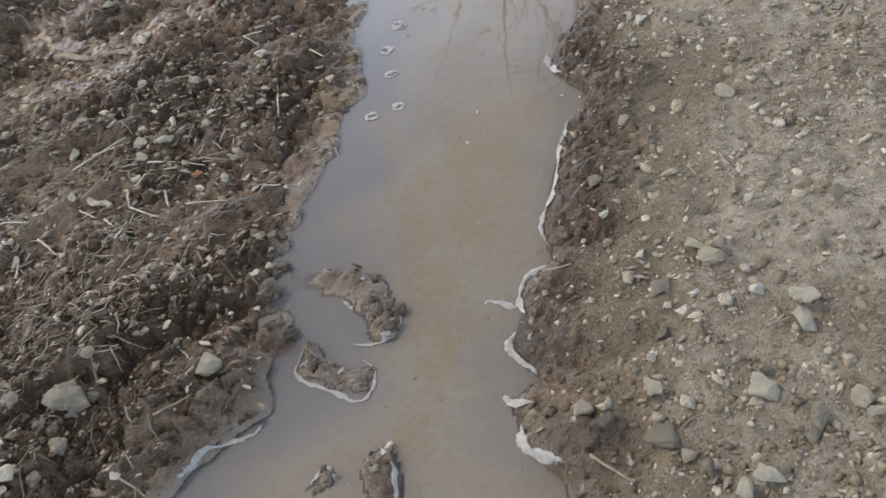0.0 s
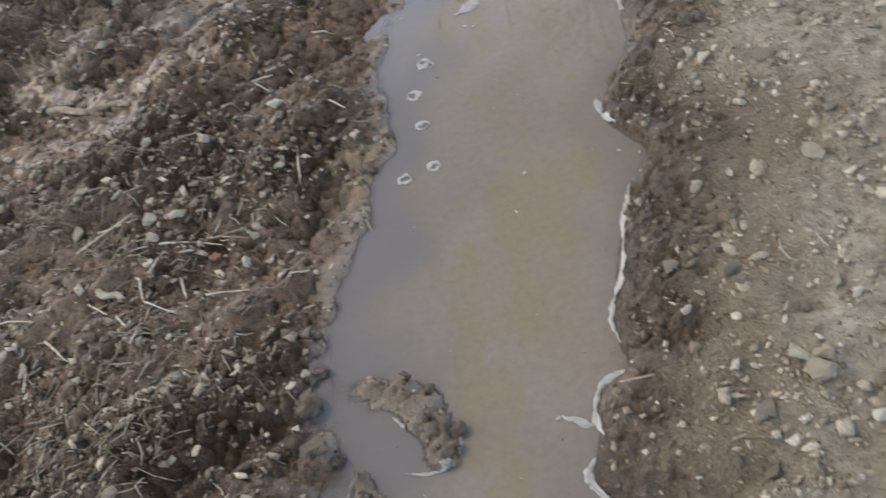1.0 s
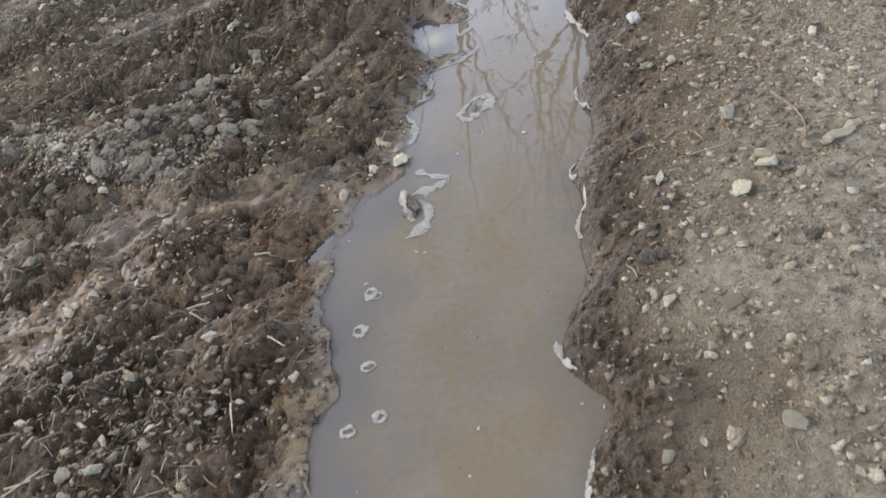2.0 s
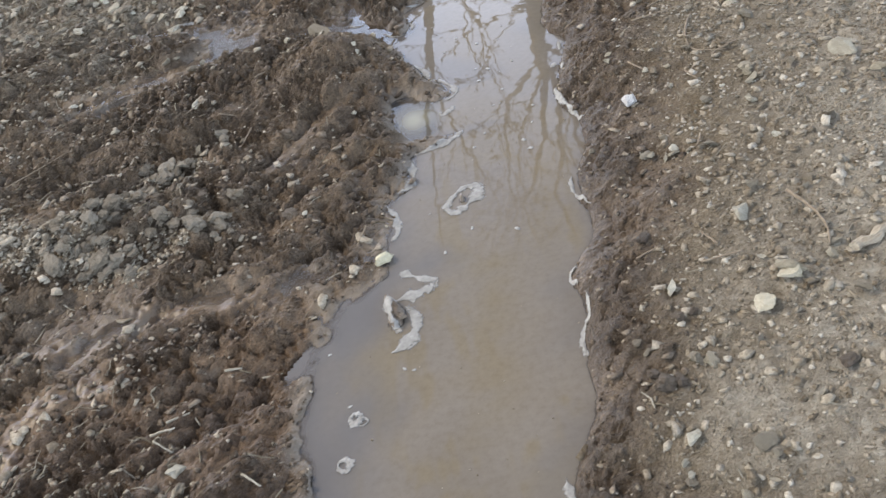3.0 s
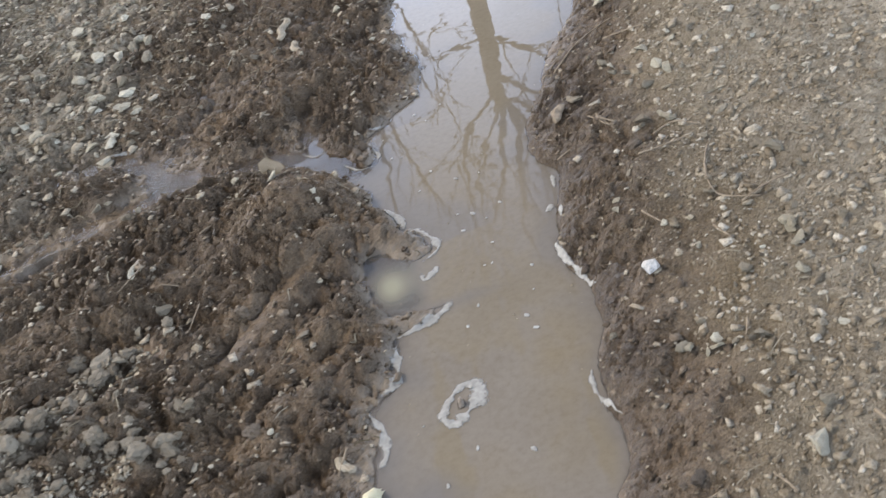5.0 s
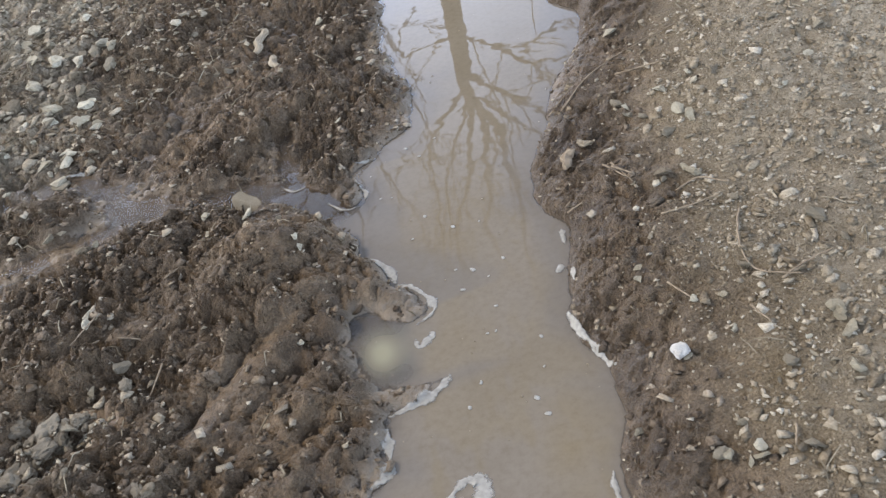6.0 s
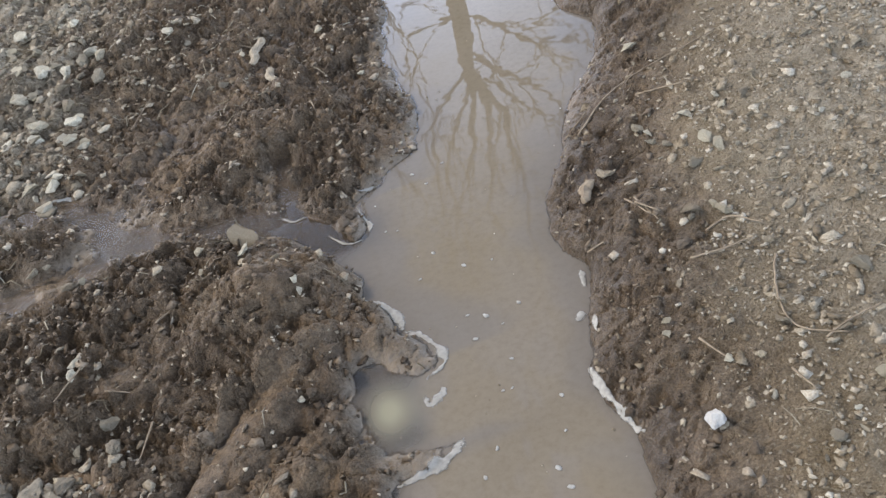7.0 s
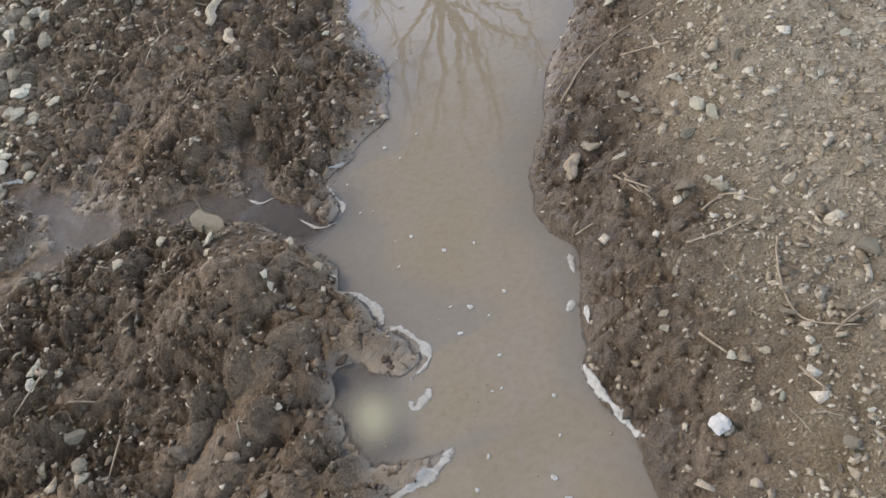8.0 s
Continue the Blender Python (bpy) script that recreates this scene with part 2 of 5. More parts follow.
TWIG = plain_material("weathered_twig", (0.114, 0.082, 0.053), (0.241, 0.190, 0.130), 60, 0.85)
WOOD = plain_material("weathered_wood", (0.166, 0.133, 0.089), (0.317, 0.272, 0.200), 30, 0.85, (6, 1, 6))
FOAM = foam_material()
CREAM = stone_material("cream_stone", [(0.0, (0.52, 0.46, 0.33)), (1.0, (0.60, 0.54, 0.40))], grain=70)
CHALK = stone_material("chalk", [(0.0, (0.60, 0.575, 0.53)), (1.0, (0.66, 0.635, 0.59))], grain=60)
FLECK = foam_material("foam_bubbles", False, 1.5)
PALE_STALK = plain_material("pale_stalk", (0.20, 0.17, 0.12), (0.38, 0.34, 0.26), 60, 0.85)
CRUST = plain_material("yellowish_crust", (0.435, 0.377, 0.216), (0.652, 0.607, 0.447), 70, 0.8)
BARK = plain_material("grey_bark", (0.077, 0.064, 0.027), (0.176, 0.149, 0.065), 9, 0.9, (3, 3, 0.6), 0.02)


# ---- noise on arrays ----
def hashed(ix, iy, seed):
    h = (ix.astype(np.int64) * 374761393 + iy.astype(np.int64) * 668265263 + seed * 974711) & 0x7FFFFFFF
    h = ((h ^ (h >> 13)) * 1274126177) & 0x7FFFFFFF
    return ((h ^ (h >> 16)) & 0xFFFFF) / float(0x100000)


def value_noise(x, y, seed):
    ix, iy = np.floor(x), np.floor(y)
    fx, fy = x - ix, y - iy
    fx, fy = fx * fx * (3 - 2 * fx), fy * fy * (3 - 2 * fy)
    a, b = hashed(ix, iy, seed), hashed(ix + 1, iy, seed)
    c, d = hashed(ix, iy + 1, seed), hashed(ix + 1, iy + 1, seed)
    return (a + (b - a) * fx) * (1 - fy) + (c + (d - c) * fx) * fy - 0.5


def fractal(x, y, size, seed, octaves=4, gain=0.5):
    total, amp, s = 0, 1.0, 1 / size
    for k in range(octaves):
        total = total + amp * value_noise(x * s + 17.3 * k, y * s - 9.1 * k, seed + k)
        amp, s = amp * gain, s * 2.03
    return total


def lumps(x, y, size, seed, fill=0.8):
    """rounded clods of random size, scattered one to a cell; heights 0 to about 0.5"""
    u, v = x / size, y / size
    iu, iv = np.floor(u), np.floor(v)
    best = np.zeros_like(u)
    for du in (-1, 0, 1):
        for dv in (-1, 0, 1):
            cx, cy = iu + du, iv + dv
            px = cx + 0.5 + 0.8 * (hashed(cx, cy, seed) - 0.5)
            py = cy + 0.5 + 0.8 * (hashed(cx, cy, seed + 1) - 0.5)
            r = fill * (0.35 + 0.65 * hashed(cx, cy, seed + 2))
            squash = 0.7 + 0.6 * hashed(cx, cy, seed + 3)
            d2 = ((u - px) ** 2 * squash + (v - py) ** 2 / squash) / (r * r)
            best = np.maximum(best, r * np.sqrt(np.clip(1 - d2, 0, 1)) * 0.6)
    return best


def slabs(x, y, size, seed):
    """angular broken lumps: each cell a tilted facet at its own height, cracks between them; about -0.3 to 1"""
    u, v = x / size, y / size
    iu, iv = np.floor(u), np.floor(v)
    near_1, near_2, top = np.full_like(u, 9.0), np.full_like(u, 9.0), np.zeros_like(u)
    for du in (-1, 0, 1):
        for dv in (-1, 0, 1):
            cx, cy = iu + du, iv + dv
            ox = u - (cx + 0.5 + 0.9 * (hashed(cx, cy, seed) - 0.5))
            oy = v - (cy + 0.5 + 0.9 * (hashed(cx, cy, seed + 1) - 0.5))
            d = np.hypot(ox, oy)
            face = hashed(cx, cy, seed + 2) + 1.5 * (hashed(cx, cy, seed + 3) - 0.5) * ox + 1.5 * (hashed(cx, cy, seed + 4) - 0.5) * oy
            first = d < near_1
            near_2 = np.where(first, near_1, np.minimum(near_2, d))
            top = np.where(first, face, top)
            near_1 = np.where(first, d, near_1)
    return top - 0.45 * np.clip(1 - (near_2 - near_1) / 0.14, 0, 1)


def smooth(a, b, x):
    t = np.clip((x - a) / (b - a), 0, 1)
    return t * t * (3 - 2 * t)


def blurred(field, sigma):
    r = max(1, int(3 * sigma))
    k = np.exp(-0.5 * (np.arange(-r, r + 1) / sigma) ** 2)
    k /= k.sum()
    for axis in (0, 1):
        pad = [(r, r) if n == axis else (0, 0) for n in (0, 1)]
        wide = np.pad(field, pad, mode="edge")
        size = field.shape[axis]
        field = sum(w * (wide[i : i + size] if axis == 0 else wide[:, i : i + size]) for i, w in enumerate(k))
    return field


# ---- the ground: a water-filled wheel rut between churned mud and a stony track ----
STEP = 0.0072
X0, X1, Y0, Y1 = -2.20, 1.80, 1.15, 7.90
xs, ys = np.arange(X0, X1 + 1e-6, STEP), np.arange(Y0, Y1 + 1e-6, STEP)
GX, GY = np.meshgrid(xs, ys)

# the rut's two shores: along the rut, and across
LEFT_NEAR = [(1.1, -0.25), (1.20, -0.38), (1.30, -0.62), (1.44, -0.73), (1.58, -0.72), (1.68, -0.68), (1.74, -0.60), (1.80, -0.53), (1.90, -0.55), (1.98, -0.48), (2.08, -0.54), (2.22, -0.52),
             (2.30, -0.54), (2.44, -0.48), (2.53, -0.45), (2.67, -0.455), (2.73, -0.41), (2.83, -0.375), (2.96, -0.415), (3.08, -0.40), (3.18, -0.42),
             (3.29, -0.40), (3.37, -0.34), (3.45, -0.34), (3.50, -0.26), (3.55, -0.19), (3.61, -0.20)]
LEFT_FAR = [(3.66, -0.19), (3.74, -0.14), (3.84, -0.17), (3.91, -0.10), (4.00, -0.08), (4.07, -0.07), (4.09, 0.02), (4.125, 0.095), (4.145, 0.03),
            (4.17, -0.11), (4.36, -0.11), (4.385, 0.09), (4.42, 0.09), (4.47, 0.04), (4.56, 0.0), (4.65, -0.05), (4.75, -0.03), (4.80, -0.06), (4.84, -0.14),
            (4.94, -0.19), (5.02, -0.21), (5.04, 0.0), (5.12, 0.06), (5.20, 0.19), (5.36, 0.24), (5.55, 0.22), (5.75, 0.20), (5.92, 0.21), (6.1, 0.26), (7.0, 0.36), (7.5, 0.48), (7.72, 0.68), (8.0, 0.95)]
RIGHT_NEAR = [(1.1, -0.40), (1.20, -0.30), (1.30, -0.06), (1.44, 0.01), (1.58, 0.02), (1.64, -0.05), (1.68, -0.04), (1.74, -0.065), (1.77, -0.01), (1.86, -0.05), (1.94, -0.01), (1.98, -0.02), (2.04, 0.0),
              (2.06, 0.06), (2.15, 0.04), (2.28, 0.08), (2.41, 0.10), (2.50, 0.13), (2.57, 0.18), (2.64, 0.17), (2.71, 0.115), (2.79, 0.11), (2.88, 0.17),
              (2.99, 0.20), (3.13, 0.23), (3.16, 0.22), (3.23, 0.255), (3.29, 0.265), (3.35, 0.245)]
RIGHT_FAR = [(3.44, 0.31), (3.52, 0.345), (3.60, 0.35), (3.71, 0.325), (3.75, 0.335), (3.85, 0.385), (3.95, 0.425), (4.03, 0.43), (4.10, 0.40), (4.20, 0.385),
             (4.30, 0.43), (4.40, 0.455), (4.51, 0.48), (4.65, 0.445), (4.76, 0.475), (4.86, 0.50), (4.98, 0.57), (5.11, 0.62), (5.20, 0.66), (5.30, 0.73),
             (5.41, 0.81), (5.50, 0.845), (5.60, 0.86), (5.70, 0.80), (5.9, 0.76), (6.5, 0.80), (7.3, 0.90), (7.6, 0.82), (7.74, 0.70), (8.0, 0.60)]
lefts, rights = np.array(LEFT_NEAR + LEFT_FAR), np.array(RIGHT_NEAR + RIGHT_FAR)
wiggle = 0.034 * fractal(GX, GY, 0.09, 5, 4, 0.6)
XL = np.interp(GY, lefts[:, 0], lefts[:, 1])
XR = np.interp(GY, rights[:, 0], rights[:, 1])
ragged = 0.05 * fractal(GX, GY, 0.07, 9, 4, 0.62)
water_mask = np.clip((GX - XL - ragged) / (1.6 * STEP) + 0.5, 0, 1) * np.clip((XR + wiggle - GX) / (1.6 * STEP) + 0.5, 0, 1)


# the spit, the side pool, the two lobes and the inlet on the mud side
BAY = [(-1.0, 4.03), (-0.108, 4.05), (-0.072, 4.062), (0.025, 4.080), (0.091, 4.125), (0.087, 4.142), (0.046, 4.122), (-0.002, 4.135), (-0.059, 4.136), (-0.088, 4.184), (-0.112, 4.246), (-0.114, 4.337),
       (-0.106, 4.408), (-0.081, 4.425), (-0.042, 4.413), (0.004, 4.36), (0.033, 4.326), (0.061, 4.33), (0.09, 4.355), (0.084, 4.402), (0.053, 4.448), (0.019, 4.475), (0.019, 4.512), (0.0, 4.569),
       (-0.028, 4.605), (-0.056, 4.621), (-0.042, 4.679), (-0.033, 4.714), (-0.092, 4.77), (-0.154, 4.858), (-0.201, 4.948), (-0.22, 5.004), (-0.146, 5.02), (-0.103, 4.974), (-0.101, 4.912),
       (-0.043, 4.857), (0.006, 4.887), (-0.009, 4.996), (0.01, 5.06), (0.056, 5.068), (0.092, 5.108), (0.11, 5.13), (-1.0, 5.13)]
bx, by = GX + 0.25 * ragged, GY + 0.25 * wiggle
inside = np.zeros(GX.shape, dtype=bool)
for (ax, ay), (cx, cy) in zip(BAY, BAY[1:] + BAY[:1]):
    if ay != cy:
        inside ^= ((by >= min(ay, cy)) & (by < max(ay, cy))) & (bx < ax + (by - ay) * (cx - ax) / (cy - ay))
zone = (by >= 4.05) & (by < 5.13) & (GX > -0.9) & (GX < 0.25)
water_mask = np.where(zone, (~inside).astype(float), water_mask)


def stroke(points, width):
    """1 along a bent line, 0 past its width"""
    best = np.full_like(GX, 9.0)
    for (ax, ay), (bx, by) in zip(points, points[1:]):
        dx, dy = bx - ax, by - ay
        t = np.clip(((GX - ax) * dx + (GY - ay) * dy) / (dx * dx + dy * dy), 0, 1)
        best = np.minimum(best, np.hypot(GX - ax - t * dx, GY - ay - t * dy))
    return np.clip(1.2 - best / width + 0.8 * fractal(GX, GY, 0.06, 47, 3), 0, 1)


# mud banks that stand out of the water
islands = np.zeros_like(GX)
for bank in (((-0.45, 2.13), (-0.39, 2.115), (-0.33, 2.075), (-0.31, 2.02), (-0.305, 1.97)), ((-0.452, 1.94), (-0.448, 1.895), (-0.392, 1.858), (-0.352, 1.838), (-0.338, 1.858)), ((-0.345, 2.06), (-0.315, 2.03)),
             ((-0.30, 1.66), (-0.285, 1.56))):
    islands = np.maximum(islands, stroke(bank, 0.046))
islands = np.maximum(islands, stroke(((-0.42, 1.62), (-0.40, 1.63)), 0.02))
islands = np.maximum(islands, stroke(((0.035, 3.775), (0.045, 3.79)), 0.016))
islands = np.maximum(islands, 0.85 * stroke(((-0.19, 3.46), (-0.17, 3.40), (-0.175, 3.36)), 0.022))
# seeps and pools in the mud
pools = np.maximum(stroke(((-0.36, 3.60), (-0.28, 3.68)), 0.036), stroke(((-0.41, 3.63), (-0.30, 3.69)), 0.052))
pools = np.maximum(pools, stroke(((-0.56, 1.93), (-0.50, 1.96)), 0.03))
pools = np.maximum(pools, 0.95 * stroke(((-1.03, 3.56), (-0.92, 3.62), (-0.80, 3.62)), 0.06))
pools = np.maximum(pools, 0.92 * stroke(((-0.70, 3.66), (-0.58, 3.62)), 0.05))
pools = pools * (1 - smooth(0.02, 0.22, fractal(GX * 0.7, GY, 0.06, 51, 3)))
# the stream that seeps through the mud into the rut, with its arms
stream = stroke(((-0.10, 4.90), (-0.20, 5.00), (-0.30, 5.07), (-0.42, 5.11), (-0.56, 5.15), (-0.70, 5.20)), 0.068)
stream = np.maximum(stream, stroke(((-0.68, 5.18), (-0.80, 5.37), (-0.90, 5.44), (-1.08, 5.44)), 0.075))
stream = np.maximum(stream, stroke(((-0.60, 5.13), (-0.75, 5.09), (-0.90, 5.09), (-1.06, 5.06), (-1.26, 4.97), (-1.40, 4.98)), 0.052))
stream = np.maximum(stream, 0.85 * stroke(((-0.18, 5.05), (-0.195, 5.20), (-0.185, 5.33)), 0.036))
stream = stream * (1 - 0.55 * smooth(0.04, 0.22, fractal(GX, GY, 0.055, 53, 3)) * smooth(0.28, 0.42, -GX))
pools = np.maximum(pools, stream)
water_mask = np.clip(np.maximum(water_mask - np.clip((islands - 0.5) * 5 + 0.5, 0, 1), 0) + np.clip((pools - 0.5) * 5 + 0.5, 0, 1), 0, 1)

near = blurred(water_mask, 0.012 / STEP)
wide = blurred(water_mask, 0.045 / STEP)
broad = blurred(water_mask, 0.120 / STEP)
right_side = smooth(-0.05, 0.10, GX - blurred(0.5 * (XL + XR), 0.16 / STEP))
land = 1 - near
shore = (0.5 - near) * 2
inland, far_in = np.clip((0.5 - wide) * 2, 0, 1), np.clip((0.55 - broad) * 1.8, 0, 1)
left_side = 1 - right_side
gentle = np.clip((0.60 - blurred(water_mask, 0.21 / STEP)) * 1.7, 0, 1)
under = 0.012 * shore - 0.05 * np.clip((wide - 0.5) * 2, 0, 1)
shelf = 0.005 * shore - 0.012 * np.clip((wide - 0.5) * 2, 0, 1) - 0.045 * np.clip((broad - 0.55) * 2.2, 0, 1)
H = np.where(shore < 0, under * right_side + shelf * left_side, 0.006 * shore)
beach = left_side * (smooth(2.20, 2.40, GY) * (1 - smooth(3.70, 3.85, GY)) + 0.5 * smooth(5.05, 5.20, GY) * (1 - smooth(6.2, 6.5, GY))) * (0.75 + 0.5 * fractal(GX, GY, 0.2, 68, 3))
H += np.where(shore > 0, inland * (0.012 - 0.008 * beach + 0.002 * right_side) + far_in * (0.018 - 0.006 * beach + 0.004 * right_side) + 0.034 * gentle * right_side, 0)
H += 0.016 * np.clip(islands - 0.5, 0, 0.5) * 2 * (pools < 0.5)
H += (0.016 * fractal(GX, GY, 0.06, 62, 4, 0.6) + 0.010 * fractal(GX, GY, 0.16, 66, 3)) * np.exp(-((shore / 0.8) ** 2)) * (1 - 0.75 * right_side)
mud_belt = 0.035 + 0.055 * smooth(2.6, 3.8, GY) + 0.05 * smooth(4.3, 5.0, GY)
firm = smooth(0.03 + mud_belt, 0.18 + 2 * mud_belt, (GX - XR) + 0.10 * fractal(GX, GY, 0.25, 71, 3)) * right_side
churn = (1 - smooth(0.2, 0.7, near)) * (1 - firm)
ease = np.maximum(0.42 + 0.58 * smooth(0.0, 0.75, inland), 0.8 * smooth(0.5, 0.8, islands)) * (1 - 0.1 * right_side)
ease = ease * (1 - 0.75 * beach * (1 - smooth(0.25, 0.95, 0.4 * inland + 0.6 * far_in)))
slant_x, slant_y = GX * 0.86 - GY * 0.5, GX * 0.5 + GY * 0.86
warp_x = slant_x + 0.050 * fractal(GX, GY, 0.06, 132, 4, 0.6)
warp_y = slant_y + 0.050 * fractal(GX, GY, 0.06, 136, 4, 0.6)
crags = np.abs(fractal(warp_x * 0.8, warp_y, 0.09, 140, 4, 0.6))
clods = 0.008 * lumps(warp_x * 0.75, warp_y, 0.105, 100) + 0.004 * lumps(warp_x, warp_y, 0.042, 110, 0.75)
clods += 0.022 * np.abs(fractal(GX, GY, 0.13, 124, 5, 0.62)) + 0.010 * fractal(GX, GY, 0.026, 128, 2, 0.6)
along, across = GX * 0.82 + GY * 0.57, GY * 0.82 - GX * 0.57
across = across + 0.05 * fractal(GX, GY, 0.2, 144, 3)
furrows = fractal(along * 0.28, across, 0.13, 146, 3, 0.55)
rough_patch = 0.76 + 0.36 * smooth(-0.22, 0.20, fractal(along * 0.6, across, 0.26, 148, 3))
clods += 0.026 * np.abs(fractal(along * 0.55, across, 0.10, 126, 5, 0.66)) - 0.001
jag_x, jag_y = along * 0.62 + 0.020 * fractal(GX, GY, 0.06, 232, 3, 0.6), across + 0.020 * fractal(GX, GY, 0.06, 236, 3, 0.6)
clods += 0.016 * slabs(jag_x, jag_y, 0.125, 230) + 0.017 * slabs(jag_x, jag_y, 0.074, 240) + 0.012 * slabs(jag_x * 1.1, jag_y, 0.037, 250) + 0.0065 * slabs(jag_x * 1.2, jag_y, 0.021, 260) - 0.020
flats = 0.55 * smooth(0.20, 0.36, fractal(along * 0.55, across, 0.24, 152, 3)) * (1 - smooth(4.9, 5.2, GY))
for spot, width in ((((-1.20, 3.16), (-0.98, 3.30), (-0.94, 3.46)), 0.13), (((-1.0, 3.66), (-0.78, 3.56), (-0.52, 3.66)), 0.09), (((-0.75, 4.33), (-0.68, 4.27)), 0.05),
                    (((-0.60, 5.10), (-1.3, 5.05)), 0.06), (((-0.42, 3.50), (-0.28, 3.52)), 0.07)):
    flats = np.maximum(flats, 0.55 * stroke(spot, width))
run, off = (GX + 0.50) * 0.65 + (GY - 4.14) * 0.76, (GY - 4.14) * 0.65 - (GX + 0.50) * 0.76
off = off + 0.020 * fractal(GX, GY, 0.12, 156, 3)
smear = smooth(-0.04, 0.03, run) * (1 - smooth(0.33, 0.40, run)) * (1 - smooth(0.024, 0.034, np.abs(off)))
crack = smooth(-0.02, 0.05, run) * (1 - smooth(0.30, 0.38, run)) * np.exp(-(((off - 0.042) / 0.011) ** 2))
sheen = np.maximum(stroke(((-1.42, 3.08), (-1.21, 3.17), (-1.06, 3.34), (-0.94, 3.38)), 0.12), stroke(((-1.05, 3.56), (-0.88, 3.62), (-0.55, 3.62)), 0.08))
sheen = np.maximum(sheen, stroke(((-1.33, 3.68), (-1.48, 3.46), (-1.30, 3.29), (-1.16, 3.28)), 0.10))
sheen = np.maximum(sheen, stroke(((-0.74, 4.33), (-0.67, 4.27)), 0.045)) * (1 - firm)
flats = np.maximum(flats * (1 - right_side), 0.9 * sheen)
heap = stroke(((-1.6, 4.25), (-1.15, 4.05), (-0.85, 4.05), (-0.62, 3.95)), 0.10)
H += churn * ease * (1 - 0.52 * right_side) * (1 - 0.96 * smear) * (1 - 0.80 * flats) * (rough_patch * (clods - 0.070 * np.clip(0.12 - crags, 0, 0.12) / 0.12 * 0.4) - 0.012 + 0.045 * furrows + 0.040 * fractal(GX, GY, 0.30, 130, 3) + 0.010 * fractal(GX, GY, 0.035, 145, 3, 0.5))
H -= 0.006 * flats * churn
H = H * (1 - smear) + smear * (0.024 + 0.011 * np.sqrt(np.clip(1 - (off / 0.036) ** 2, 0, 1)) + 0.006 * fractal(run * 0.3, off, 0.03, 158, 3)) - 0.030 * crack
H += 0.030 * blurred(heap, 3) * churn
H += firm * (0.020 * fractal(GX, GY, 0.5, 150, 3) + 0.010 * fractal(GX, GY, 0.06, 160, 4) + 0.006 * lumps(GX, GY, 0.03, 170, 0.7))
H += 0.008 * fractal(GX, GY, 0.045, 180, 3, 0.5) * smooth(0.05, 0.5, land)
swell = smooth(0.15, 0.7, GX - XR) * right_side
H += 0.03 * swell + 0.05 * smooth(0.0, 1.0, GY - 4.2) * swell
# the bank between the seep and the side pool stands higher
H += 0.10 * np.exp(-(((GX + 0.26) / 0.18) ** 2) - ((GY - 4.67) / 0.15) ** 2) * churn
WET = np.clip(1.0 - H / 0.055 + 0.9 * fractal(GX, GY, 0.22, 190, 3), 0, 1) * (1 - 0.85 * firm)
WET = np.maximum(WET, 0.9 * right_side * (1 - smooth(0.05, 0.16 + 0.14 * smooth(3.2, 4.2, GY), GX - XR + 0.08 * fractal(GX, GY, 0.12, 192, 3))))
WET = np.maximum(WET, 0.55 * (1 - firm) * (1 - smooth(0.8, 1.4, -GX)))
WET = np.minimum(WET, 0.90)
WET = np.maximum(WET, 0.86 * (1 - firm) * (1 - smooth(3.0, 3.8, GY)))
WET = np.maximum(WET, 0.92 * sheen)
WET = np.maximum(WET, np.clip(0.95 * flats * (1 - firm) + 0.74 * smear, 0, 1))
WET = np.maximum(WET, np.clip(blurred((pools > 0.3).astype(float), 5) * 1.4, 0, 1))
SILTED = smooth(0.05, 0.36, wide + 0.30 * fractal(GX, GY, 0.09, 195, 4)) * (H > -0.03) * (1 - 0.85 * right_side) * (pools < 0.3) * np.where(H < 0.003, 1.0, 0.30 + 0.55 * left_side * (1 - smooth(0.006, 0.034, H)))
OCHRE = np.clip(2.0 * np.exp(-(((GX + 0.47) / 0.07) ** 2) - ((GY - 2.72) / 0.09) ** 2) * (0.6 + fractal(GX, GY, 0.05, 200, 3)), 0, 1)
DRYNESS = smooth(0.75, 1.3, -GX + 0.35 * smooth(4.9, 6.0, GY) + 0.25 * fractal(GX, GY, 0.4, 210, 3))
DRY = np.clip(0.7 * blurred(heap, 4) * (0.55 + 1.3 * fractal(GX, GY, 0.10, 260, 3)) * smooth(0.03, 0.07, H), 0, 1) * (1 - right_side)
DRY = np.maximum(DRY, np.clip(smooth(0.85, 1.25, -GX + 0.3 * smooth(5.2, 6.2, GY)) * smooth(4.9, 5.8, GY) * (0.5 + 1.2 * fractal(GX, GY, 0.2, 270, 3)), 0, 0.9))
far_along = smooth(2.7, 3.8, GY)
DRY = np.maximum(DRY, np.clip(1.05 * smooth(0.10 + 0.22 * far_along, 0.45 + 0.45 * far_along, GX - XR + 0.25 * fractal(GX, GY, 0.5, 280, 3)) * (0.75 + fractal(GX, GY, 0.25, 285, 3)), 0, 0.92))
DRY = np.maximum(DRY, np.clip(0.95 * smooth(0.40, 0.95, GX - XR + 0.2 * fractal(GX, GY, 0.5, 282, 3)) * (0.8 + 0.8 * fractal(GX, GY, 0.25, 287, 3)), 0, 0.95) * right_side)
